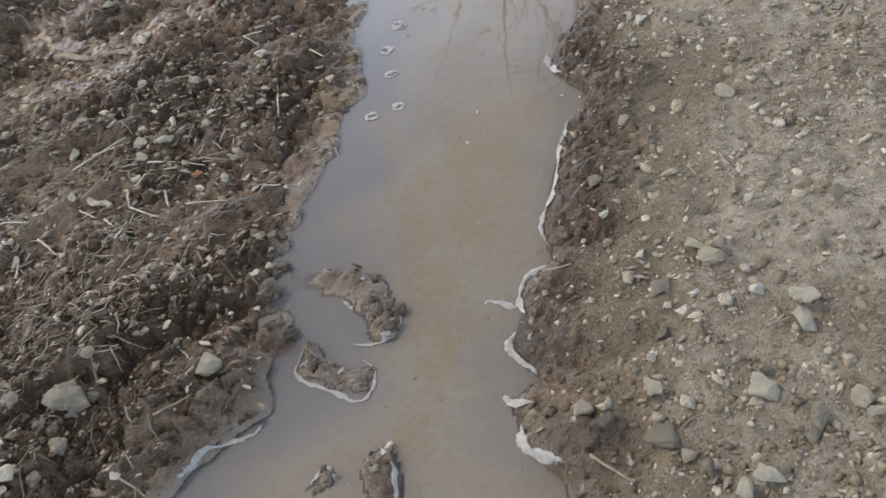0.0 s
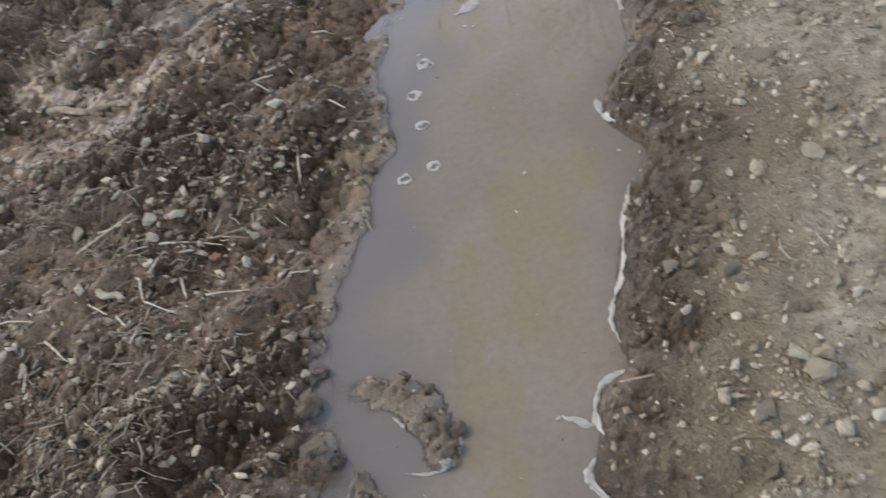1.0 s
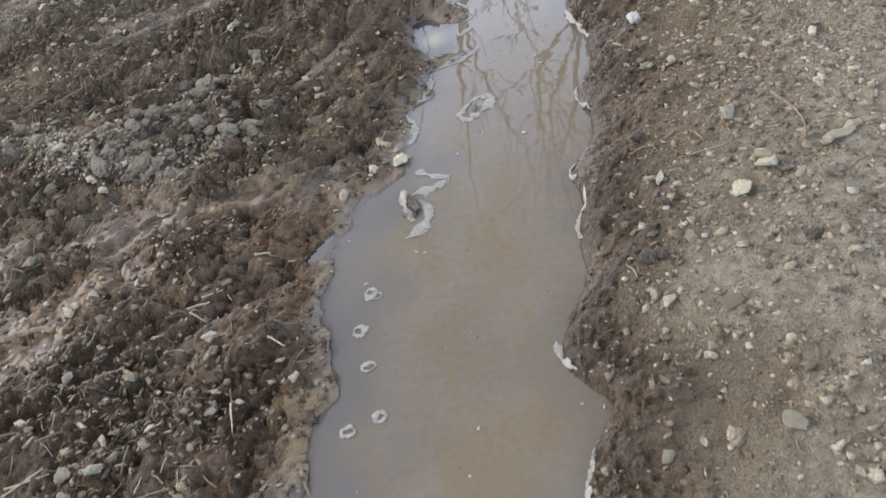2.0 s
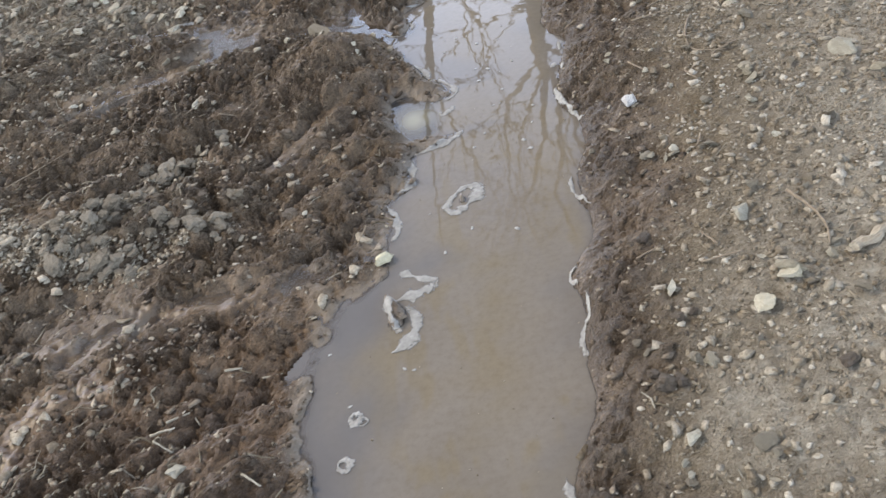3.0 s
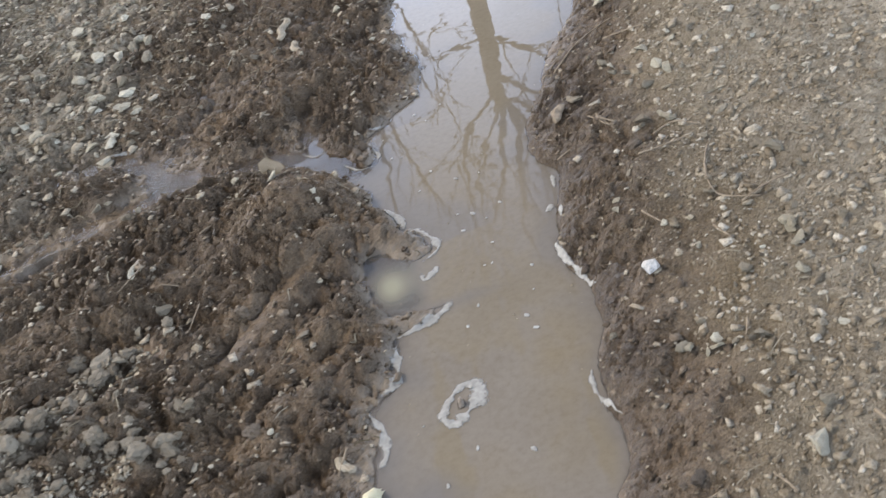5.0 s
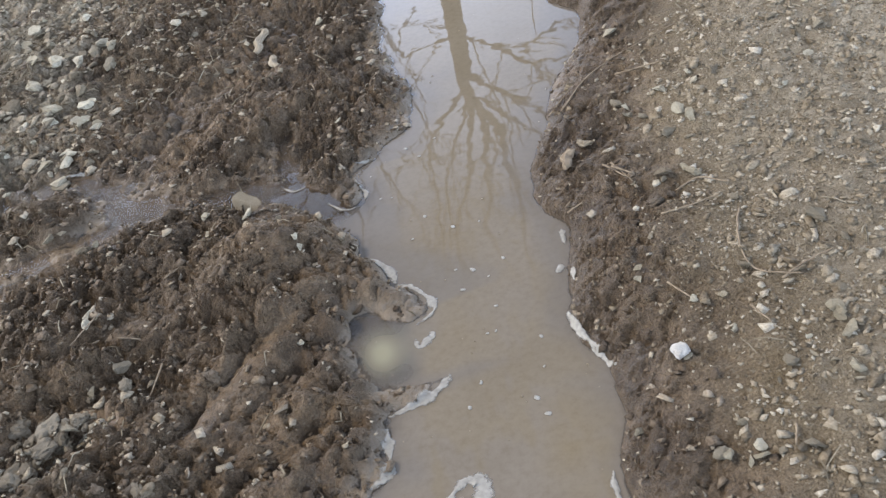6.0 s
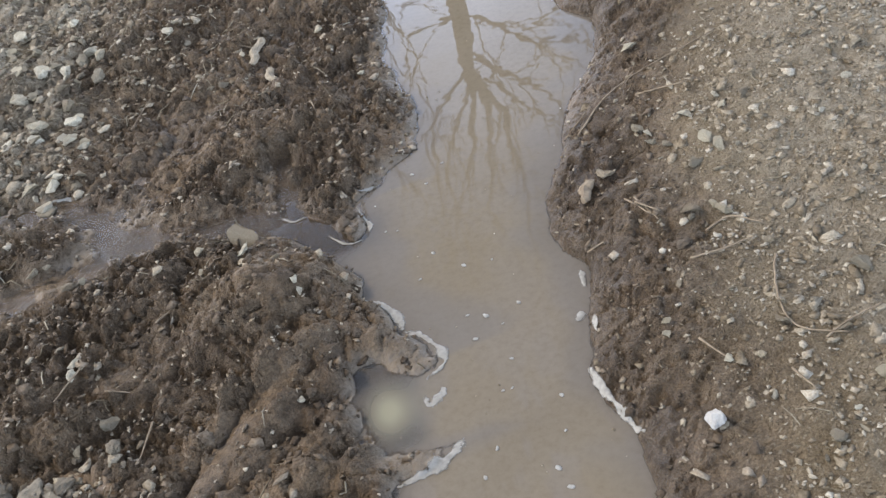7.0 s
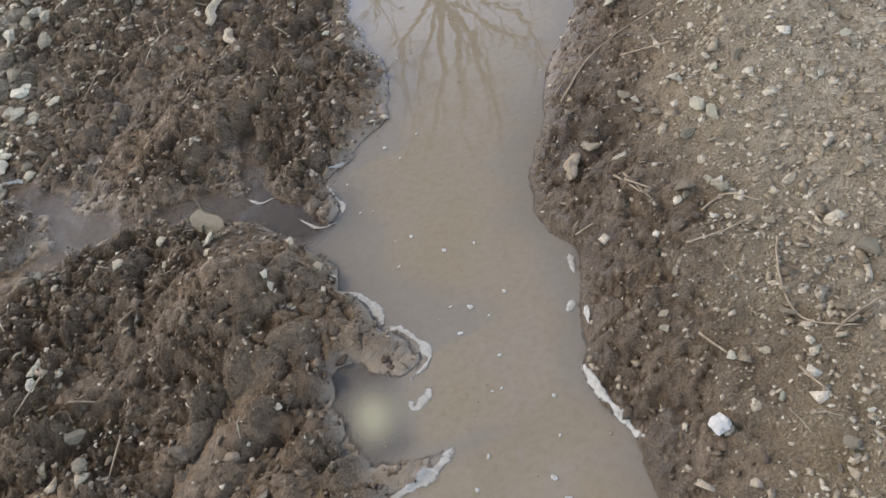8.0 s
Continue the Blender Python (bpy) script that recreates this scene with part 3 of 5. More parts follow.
ROUGH = np.clip(np.maximum(0.62 + 0.45 * (rough_patch - 0.76) / 0.36 + 0.15 * (H > 0.03), 0.95 * firm) * (1 - 0.35 * smear) * (1 - 0.6 * flats * (1 - firm)) * (1 - 0.5 * SILTED) * (1 - 0.8 * np.clip(sheen, 0, 1)), 0.05, 1)
HUMUS = smooth(1.6, 2.3, GY) * (1 - smooth(2.9, 3.9, GY + 0.9 * fractal(GX, GY, 0.4, 290, 4))) * (1 - firm) * left_side
TRACK = np.clip(firm + 0.12 * DRYNESS * (1 - right_side), 0, 1)


def height_at(x, y):
    u, v = (x - X0) / STEP, (y - Y0) / STEP
    i, j = int(np.clip(u, 0, len(xs) - 2)), int(np.clip(v, 0, len(ys) - 2))
    u, v = np.clip(u - i, 0, 1), np.clip(v - j, 0, 1)
    return float((H[j, i] * (1 - u) + H[j, i + 1] * u) * (1 - v) + (H[j + 1, i] * (1 - u) + H[j + 1, i + 1] * u) * v)


def field_at(field, x, y):
    i, j = int(np.clip((x - X0) / STEP, 0, len(xs) - 1)), int(np.clip((y - Y0) / STEP, 0, len(ys) - 1))
    return float(field[j, i])


def sheet(name, px, py, pz, keep=None, layers=()):
    """a mesh over a grid of places, with values for its points; keep: which cells"""
    rows, cols = px.shape
    idx = np.arange(rows * cols).reshape(rows, cols)
    quads = np.stack([idx[:-1, :-1], idx[:-1, 1:], idx[1:, 1:], idx[1:, :-1]], -1).reshape(-1, 4)
    if keep is not None:
        quads = quads[keep.reshape(-1)]
    used, back_to = np.unique(quads, return_inverse=True)
    quads = back_to.reshape(-1, 4)
    co = np.stack([px, py, pz], -1).reshape(-1, 3)[used]
    me = bpy.data.meshes.new(name)
    me.vertices.add(len(co))
    me.vertices.foreach_set("co", co.astype(np.float32).ravel())
    me.loops.add(quads.size)
    me.loops.foreach_set("vertex_index", quads.astype(np.int32).ravel())
    me.polygons.add(len(quads))
    me.polygons.foreach_set("loop_start", np.arange(0, quads.size, 4, dtype=np.int32))
    me.polygons.foreach_set("use_smooth", np.ones(len(quads), dtype=bool))
    for key, values in layers:
        at = me.attributes.new(key, "FLOAT", "POINT")
        at.data.foreach_set("value", values.reshape(-1)[used].astype(np.float32))
    me.update(calc_edges=True)
    me.validate()
    return me


# one sheet to the horizon: a fine middle, ever wider cells outside it
reach = np.cumsum(0.02 * 1.45 ** np.arange(26))
ax_x, ax_y = np.concatenate([X0 - reach[::-1], xs, X1 + reach]), np.concatenate([Y0 - reach[::-1], ys, Y1 + reach])
PX, PY = np.meshgrid(ax_x, ax_y)
n = len(reach)


def spread(field):
    return np.pad(field, n, mode="edge")


fade = np.clip(np.maximum(np.maximum(X0 - PX, PX - X1), np.maximum(Y0 - PY, PY - Y1)) / 0.35, 0, 1)
PZ = spread(H) * (1 - fade) + fade * (0.06 + 0.10 * fractal(PX, PY, 3.0, 220, 3) + 0.05 * np.abs(fractal(PX, PY, 0.25, 222, 4, 0.6)))

mud_side = smooth(-0.2, 0.4, PX - np.interp(PY, rights[:, 0], rights[:, 1]) + 0.4 * fractal(PX, PY, 0.8, 224, 3))


def outside(field, value):
    """the field inside the worked stretch, an even value with slow changes beyond it"""
    return np.clip(spread(field) * (1 - fade) + fade * value * (1 + 0.5 * fractal(PX, PY, 2.5, 225, 3)), 0, 1)


ground = new("ground", sheet("ground", PX, PY, PZ, None, [("wet", outside(WET, 0.55 - 0.5 * mud_side)), ("silted", spread(SILTED) * (1 - fade)), ("track", outside(TRACK, 0.05 + 0.8 * mud_side)), ("dry", outside(DRY, 0.12 + 0.25 * mud_side)), ("ochre", spread(OCHRE) * (1 - fade)), ("humus", spread(HUMUS) * (1 - fade)), ("rough", outside(ROUGH, 0.8))]))
ground.data.materials.append(GROUND)
tagged(ground, "churned brown mud beside a stony earth track", "ground", kind="structure")

# ---- standing water ----
deep = np.clip(-H, 0, 1)
SILT = 1 - np.exp(-deep / 0.0030)
CLOUDY = np.exp(-(((GX + 0.044) / 0.052) ** 2) - ((GY - 4.262) / 0.075) ** 2)
clearer = np.clip(0.85 * blurred((pools > 0.5).astype(float), 4) + 0.7 * smooth(-0.06, 0.03, 0.0 - GX) * smooth(4.13, 4.18, GY) * (1 - smooth(4.38, 4.42, GY)), 0, 0.8)
inlet = np.exp(-(((GX + 0.12) / 0.14) ** 2) - ((GY - 4.93) / 0.10) ** 2)
left_shelf = 1 - smooth(0.03, 0.28 - 0.10 * smooth(3.2, 3.8, GY), GX - XL + 0.22 * fractal(GX, GY * 0.7, 0.22, 240, 4))
right_shelf = 1 - smooth(0.02, 0.12, XR - GX + 0.20 * fractal(GX, GY, 0.25, 250, 3))
clearer = np.clip(clearer + 0.85 * inlet + 0.6 * left_shelf * (1 - 0.6 * smooth(3.3, 4.2, GY)) + 0.22 * right_shelf, 0, 0.85)
MILKY = np.clip(clearer / 0.85 * 1.1, 0, 1) * (1 - 0.5 * blurred((pools > 0.4).astype(float), 3))
seen_through = np.clip(blurred((pools > 0.4).astype(float), 2) + 0.7 * inlet + 0.8 * smooth(-0.06, 0.03, 0.0 - GX) * smooth(4.13, 4.18, GY) * (1 - smooth(4.38, 4.42, GY)), 0, 1)
SILT = np.clip(SILT * (1 - 0.30 * clearer) * (1 - 0.75 * seen_through) + 0.75 * CLOUDY * (deep > 0.004), 0, 1)
low = H < 0.006
cell = low[:-1, :-1] | low[1:, :-1] | low[:-1, 1:] | low[1:, 1:]
drifts = fractal(GX * 1.4, GY * 0.35, 0.16, 350, 4, 0.6)
# how far the water's colour turns to a brownish yellow
YELLOWED = smooth(0.02, 0.26, drifts + 0.25 * fractal(GX, GY, 0.05, 356, 3)) * smooth(0.01, 0.04, deep) * (0.50 - 0.30 * smooth(3.4, 4.4, GY))
YELLOWED = np.maximum(YELLOWED, 0.28 * smooth(3.9, 5.0, GY + 0.5 * fractal(GX, GY, 0.4, 352, 3)) * smooth(0.005, 0.03, deep))
# yellower streaks at fixed spots along the rut
for spot, width in ((((0.10, 2.82), (0.06, 2.62)), 0.05), (((-0.06, 2.62), (-0.05, 2.38), (-0.08, 2.22)), 0.07), (((0.08, 3.50), (0.03, 3.15), (-0.02, 2.98)), 0.05), (((0.30, 3.95), (0.22, 3.55)), 0.04)):
    YELLOWED = np.maximum(YELLOWED, 0.8 * np.clip(blurred(stroke(spot, width), 4), 0, 1) * (0.6 + 0.9 * fractal(GX, GY, 0.07, 358, 3)))
YELLOWED = np.clip(YELLOWED, 0, 1) * (1 - 0.6 * np.clip(MILKY, 0, 1))
rut_edge = np.where((GY > 4.0) & (GY < 5.12), np.minimum(XL, -0.15), XL)
in_rut = (GX > rut_edge - 0.05)[:-1, :-1] & (GX < XR + 0.06)[:-1, :-1]
flat = np.zeros_like(GX)
water = new("water", sheet("water", GX, GY, flat, cell & in_rut, [("silt", SILT), ("yellowed", YELLOWED), ("cloudy", CLOUDY), ("milky", MILKY * (1 - CLOUDY)), ("deep", smooth(0.002, 0.03, deep))]))
water.data.materials.append(WATER)
tagged(water, "murky brown rainwater standing in a wheel rut", "water", kind="structure")
puddle = new("puddle_water", sheet("puddle_water", GX, GY, flat, cell & ~in_rut & (GX < XR)[:-1, :-1] & (blurred((pools > 0.3).astype(float), 4) > 0.25)[:-1, :-1], [("silt", SILT), ("yellowed", YELLOWED), ("cloudy", CLOUDY), ("milky", MILKY * (1 - CLOUDY)), ("deep", smooth(0.002, 0.03, deep))]))
puddle.data.materials.append(SEEP)
tagged(puddle, "shallow puddles seeping through dark mud", "water", kind="structure")


# ---- helpers for things ----
def finish(name, bm, material, smooth_faces=True):
    me = bpy.data.meshes.new(name)
    bm.to_mesh(me)
    bm.free()
    if smooth_faces:
        me.polygons.foreach_set("use_smooth", np.ones(len(me.polygons), dtype=bool))
    me.materials.append(material)
    return me


def part(name, bm, material, parent, label="", smooth_faces=True):
    ob = new(name, finish(name, bm, material, smooth_faces))
    ob.parent = parent
    return tagged(ob, label)


def empty_thing(name, at):
    ob = new(name)
    ob.matrix_world = Matrix.Translation(at)
    return ob


def stone_bm(seed, points=15, stretch=(1.0, 0.75, 0.55)):
    """an angular broken stone of unit length: the hull of scattered points, its edges a little worn"""
    rng = random.Random(seed)
    bm = bmesh.new()
    for _ in range(points):
        d = Vector((rng.gauss(0, 1), rng.gauss(0, 1), rng.gauss(0, 1))).normalized() * rng.uniform(0.40, 0.55)
        bm.verts.new((d.x * stretch[0], d.y * stretch[1], d.z * stretch[2]))
    made = bmesh.ops.convex_hull(bm, input=bm.verts)
    bmesh.ops.delete(bm, geom=[g for g in made["geom_interior"] if isinstance(g, bmesh.types.BMVert)], context="VERTS")
    bmesh.ops.bevel(bm, geom=list(bm.edges), offset=0.022, segments=1, affect="EDGES", profile=0.6)
    bmesh.ops.triangulate(bm, faces=list(bm.faces))
    bmesh.ops.subdivide_edges(bm, edges=[e_ for e_ in bm.edges if e_.calc_length() > 0.12], cuts=2, use_grid_fill=True)
    off_ = Vector((seed * 1.7, seed * 0.9, seed * 2.3))
    for v in bm.verts:
        d = v.co.normalized()
        v.co += d * (0.055 * noise.noise(v.co * 4.5 + off_) + 0.040 * noise.noise(v.co * 11 + off_) + 0.018 * noise.noise(v.co * 25 + off_))
    bmesh.ops.recalc_face_normals(bm, faces=bm.faces)
    return bm


def clod_bm(seed):
    """a crumbly lump of earth of unit size: one skin over angular crumbs of several sizes caked together"""
    rng = random.Random(seed * 7 + 1)
    crumbs = [(Vector((0, 0, 0)), 0.27)]
    for _ in range(26):
        way = Vector((rng.gauss(0, 1), rng.gauss(0, 1), rng.gauss(0, 1))).normalized()
        crumbs.append((way * rng.uniform(0.16, 0.31), rng.choice((0.09, 0.11, 0.14, 0.18))))
    bm = bmesh.new()
    bmesh.ops.create_icosphere(bm, subdivisions=3, radius=1.0)
    off = Vector((seed * 3.7, seed * 1.3, seed * 0.7))
    for v in bm.verts:
        d, reach_ = v.co.normalized(), 0.0
        for at, r in crumbs:
            b_ = d.dot(at)
            inside_ = r * r - at.length_squared + b_ * b_
            if inside_ > 0:
                reach_ = max(reach_, b_ + math.sqrt(inside_))
        reach_ *= 1 + 0.20 * noise.noise(d * 5 + off) + 0.20 * noise.noise(d * 13 + off)
        v.co = Vector((d.x, d.y * 0.85, d.z * 0.75)) * reach_
    return bm


def blob_bm(seed, sub=3):
    """a lumpy rounded mass of unit size"""
    bm = bmesh.new()
    bmesh.ops.create_icosphere(bm, subdivisions=sub, radius=0.42)
    off = Vector((seed * 3.7, seed * 1.3, seed * 0.7))
    for v in bm.verts:
        d = noise.voronoi(v.co * 5.0 + off)[0]
        d2 = noise.voronoi(v.co * 11.0 + off)[0]
        k = 0.92 + 0.55 * noise.noise(v.co * 2.6 + off) + 0.75 * (d[1] - d[0]) + 0.30 * (d2[1] - d2[0]) + 0.10 * noise.noise(v.co * 19 + off)
        v.co = Vector((v.co.x * k, v.co.y * k * 0.85, v.co.z * k * 0.7))
    return bm


def tube_into(bm, points, radii, sides=6, ends=True):
    """a round rod through points, with a radius at each"""
    rings, side = [], None
    pts = [Vector(p) for p in points]
    for i, p in enumerate(pts):
        ahead = (pts[min(i + 1, len(pts) - 1)] - pts[max(i - 1, 0)]).normalized()
        if side is None:
            side = ahead.orthogonal().normalized()
        side = (side - ahead * side.dot(ahead)).normalized()
        up = ahead.cross(side)
        rings.append([bm.verts.new(p + (side * math.cos(2 * math.pi * k / sides) + up * math.sin(2 * math.pi * k / sides)) * radii[i]) for k in range(sides)])
    for a, b in zip(rings, rings[1:]):
        for k in range(sides):
            bm.faces.new((a[k], a[(k + 1) % sides], b[(k + 1) % sides], b[k]))
    if ends:
        bm.faces.new(rings[0][::-1])
        bm.faces.new(rings[-1])


def bent(points, pieces=4, wobble=0.0, seed=0):
    """a smooth line through points, with a little unevenness"""
    rng = random.Random(seed)
    p = [Vector(q) for q in points]
    out = []
    for i in range(len(p) - 1):
        a, b, c, d = p[max(i - 1, 0)], p[i], p[i + 1], p[min(i + 2, len(p) - 1)]
        for k in range(pieces):
            t = k / pieces
            q = 0.5 * (2 * b + (c - a) * t + (2 * a - 5 * b + 4 * c - d) * t * t + (3 * b - a - 3 * c + d) * t ** 3)
            out.append(q + Vector((rng.uniform(-1, 1), rng.uniform(-1, 1), rng.uniform(-0.4, 0.4))) * wobble)
    return out + [p[-1]]


# ---- stones that stand out ----
STONE_MESH = {}
for kind, mat in (("pale", PALE), ("white", WHITE), ("tan", TAN), ("grey", GREY)):
    STONE_MESH[kind] = [finish("stone", stone_bm(40 + k, 9 + k % 4, (1.0, 0.62 + 0.08 * (k % 4), 0.46 + 0.08 * (k % 3))), mat, False) for k in range(10)]
STONE_LABEL = {"pale": "pale buff broken limestone lying on the earth", "white": "whitish chalky stone lying on the earth", "tan": "dull tan stone half sunk in the earth", "grey": "small blue-grey stone lying on the earth"}


def stone(x, y, size, kind="pale", turn=None, group="loose stones", sink=0.30):
    rng = random.Random(int(x * 9173) * 31 + int(y * 7919))
    ob = new("stone", rng.choice(STONE_MESH[kind]))
    turn = rng.uniform(0, 360) if turn is None else turn
    s = size / 0.70
    around = [height_at(x + size * u, y + size * v) for u, v in ((0, 0), (0.3, 0), (-0.3, 0), (0, 0.3), (0, -0.3))]
    z = max(around) if x < field_at(XL, x, y) else sum(around) / 5 + 0.002
    ob.matrix_world = pose(x, y, z + size * (0.24 - sink * 0.5), rng.uniform(-14, 14), rng.uniform(-14, 14), turn) @ Matrix.Diagonal((s, s, s, 1))
    return tagged(ob, STONE_LABEL[kind], "stone", group)


for x, y, s in ((-0.81, 2.94, 0.025), (-0.70, 2.60, 0.031), (-0.64, 1.89, 0.049), (-0.76, 4.27, 0.043), (-0.92, 5.12, 0.042), (-0.88, 5.13, 0.023), (-0.22, 4.77, 0.018)):
    stone(x, y, s, "grey", None, "stones in the mud", 0.10)
for x, y, s in ((0.36, 1.95, 0.023), (0.41, 1.53, 0.030), (0.39, 1.54, 0.018), (0.47, 2.71, 0.023), (0.47, 2.68, 0.021), (0.52, 3.68, 0.027), (0.77, 3.14, 0.030), (0.41, 2.96, 0.024), (0.91, 4.63, 0.020), (1.31, 4.82, 0.033),
          (0.96, 4.16, 0.039), (0.41, 3.81, 0.024), (0.67, 3.62, 0.033)):
    stone(x, y, s, "grey", None, "stones on the track", 0.08)
for x, y, s in ((-0.86, 2.97, 0.028), (-1.28, 3.57, 0.052), (-1.18, 2.75, 0.040), (-0.97, 2.72, 0.033), (-0.95, 2.65, 0.029), (-0.90, 2.72, 0.041), (-0.65, 2.81, 0.024), (-0.71, 2.52, 0.028), (-0.52, 2.58, 0.017), (-1.22, 2.35, 0.035),
          (-0.67, 1.83, 0.015), (-0.82, 2.04, 0.019), (-0.66, 2.30, 0.016), (-1.05, 4.66, 0.033), (-0.43, 4.94, 0.027), (-0.43, 4.85, 0.024), (-0.76, 4.99, 0.025), (-0.18, 4.62, 0.025), (-0.73, 4.40, 0.031), (0.01, 6.06, 0.045),
          (-0.01, 5.26, 0.020), (-1.15, 6.73, 0.060), (-1.18, 6.64, 0.041), (-1.09, 6.19, 0.046), (0.11, 5.62, 0.022), (-0.45, 4.48, 0.016)):
    stone(x, y, s, "pale", None, "stones in the mud", 0.10)
for x, y, s in ((0.35, 2.78, 0.033), (0.47, 2.40, 0.039), (0.32, 1.97, 0.044), (0.34, 1.93, 0.039), (0.47, 1.79, 0.056), (0.46, 1.74, 0.044), (0.19, 1.67, 0.046), (0.36, 1.62, 0.046), (0.20, 1.73, 0.018), (0.50, 1.57, 0.035),
          (0.07, 1.65, 0.029), (0.22, 1.53, 0.030), (0.33, 1.46, 0.049), (0.29, 1.45, 0.039), (0.51, 1.54, 0.029), (0.32, 2.73, 0.017), (0.32, 2.70, 0.021), (0.25, 2.41, 0.024), (0.54, 2.52, 0.017), (0.66, 3.10, 0.056),
          (0.64, 3.32, 0.049), (1.09, 3.82, 0.067), (0.86, 3.90, 0.029), (0.85, 3.87, 0.028), (1.12, 3.69, 0.037), (0.86, 4.70, 0.040), (0.79, 4.49, 0.024), (0.85, 4.82, 0.039), (0.88, 4.65, 0.040)):
    stone(x, y, s, "pale", None, "stones on the track", 0.08)
for x, y, s in ((0.80, 4.46, 0.038), (0.94, 4.79, 0.021), (1.23, 4.72, 0.023), (1.12, 4.63, 0.020), (0.56, 4.20, 0.020), (0.55, 4.17, 0.022), (0.63, 4.06, 0.023), (0.69, 4.04, 0.016), (0.67, 3.94, 0.020), (0.86, 3.88, 0.031),
          (0.85, 3.83, 0.041), (0.82, 3.74, 0.031), (0.53, 3.67, 0.028), (0.58, 3.64, 0.026), (0.86, 5.24, 0.041)):
    stone(x, y, s, "pale", None, "stones on the track", 0.08)
for x, y, s in ((-0.83, 2.03, 0.024), (-0.91, 1.97, 0.028), (-0.81, 5.03, 0.048), (-0.66, 4.45, 0.046), (-0.58, 5.64, 0.034), (-0.34, 5.85, 0.039)):
    stone(x, y, s, "tan", None, "stones in the mud", 0.10)
for x, y, s in ((0.32, 2.69, 0.022), (0.24, 1.89, 0.046), (0.18, 1.81, 0.022), (0.29, 1.77, 0.023), (0.37, 1.66, 0.026), (0.43, 1.55, 0.042), (0.19, 1.57, 0.047), (0.25, 1.50, 0.033), (0.25, 1.48, 0.017), (0.27, 2.15, 0.030),
          (0.53, 1.91, 0.024), (0.50, 2.11, 0.020), (0.54, 2.52, 0.025), (0.71, 2.40, 0.021), (0.70, 2.53, 0.022), (0.46, 2.71, 0.038), (0.33, 3.02, 0.024), (0.42, 2.95, 0.033), (0.45, 2.71, 0.023), (0.16, 2.23, 0.036),
          (0.26, 2.18, 0.033), (0.96, 3.85, 0.034), (0.82, 3.75, 0.022), (0.69, 3.40, 0.034), (0.78, 3.20, 0.020), (0.76, 2.99, 0.041), (0.32, 3.05, 0.019), (0.54, 2.95, 0.024), (0.81, 3.36, 0.024), (0.79, 3.34, 0.019)):
    stone(x, y, s, "tan", None, "stones on the track", 0.08)
for x, y, s in ((0.89, 3.78, 0.022), (0.74, 4.85, 0.039), (0.78, 4.75, 0.024), (0.81, 4.64, 0.034), (0.73, 4.49, 0.041), (1.00, 4.79, 0.035), (1.17, 4.35, 0.034), (0.84, 4.32, 0.021), (0.71, 4.22, 0.017), (0.62, 4.29, 0.023),
          (0.98, 4.08, 0.024), (0.85, 4.03, 0.025), (0.76, 4.10, 0.029), (0.72, 3.81, 0.025), (0.58, 3.72, 0.018), (0.65, 3.62, 0.023)):
    stone(x, y, s, "tan", None, "stones on the track", 0.08)
for x, y, s in ((-0.68, 3.06, 0.035), (-1.05, 3.06, 0.033), (-0.66, 2.52, 0.017), (-0.58, 2.63, 0.014), (-0.96, 2.59, 0.026), (-0.56, 1.84, 0.020), (-0.79, 1.67, 0.019), (-0.74, 4.60, 0.032), (-0.18, 4.64, 0.022), (-1.26, 4.96, 0.032),
          (-1.25, 5.01, 0.028), (-0.38, 3.85, 0.014), (-0.53, 3.83, 0.012), (-0.315, 4.88, 0.040), (-0.75, 4.66, 0.040), (-0.22, 4.34, 0.016), (-0.51, 6.24, 0.034), (-1.02, 6.35, 0.056), (-0.93, 6.31, 0.064)):
    stone(x, y, s, "white", None, "stones in the mud", 0.10)
for x, y, s in ((0.17, 2.12, 0.023), (0.40, 1.83, 0.034), (0.44, 2.06, 0.019), (0.35, 2.78, 0.036), (0.43, 3.17, 0.036), (0.59, 3.66, 0.024), (0.81, 3.56, 0.023), (1.01, 3.64, 0.018), (0.78, 3.85, 0.015)):
    stone(x, y, s, "white", None, "stones on the track", 0.08)
stone(-0.325, 4.950, 0.098, "tan", 100, "stones in the mud", 0.35)


# ---- lumps of dried mud ----
CLOD_MESH = [finish("clod", clod_bm(k), DRY_CLOD, False) for k in range(8)]


def clod(x, y, size, group="dried clods", mesh=None, label="pale grey dried clod of crumbly mud"):
    rng = random.Random(int(x * 6571) * 17 + int(y * 4421))
    ob = new("clod", mesh or rng.choice(CLOD_MESH))
    ob.matrix_world = pose(x, y, height_at(x, y) + size * 0.13, rng.uniform(-25, 25), rng.uniform(-25, 25), rng.uniform(0, 360)) @ Matrix.Diagonal((size, size * 0.9, size * 0.75, 1))
    return tagged(ob, label, "clod", group)


rng = random.Random(11)
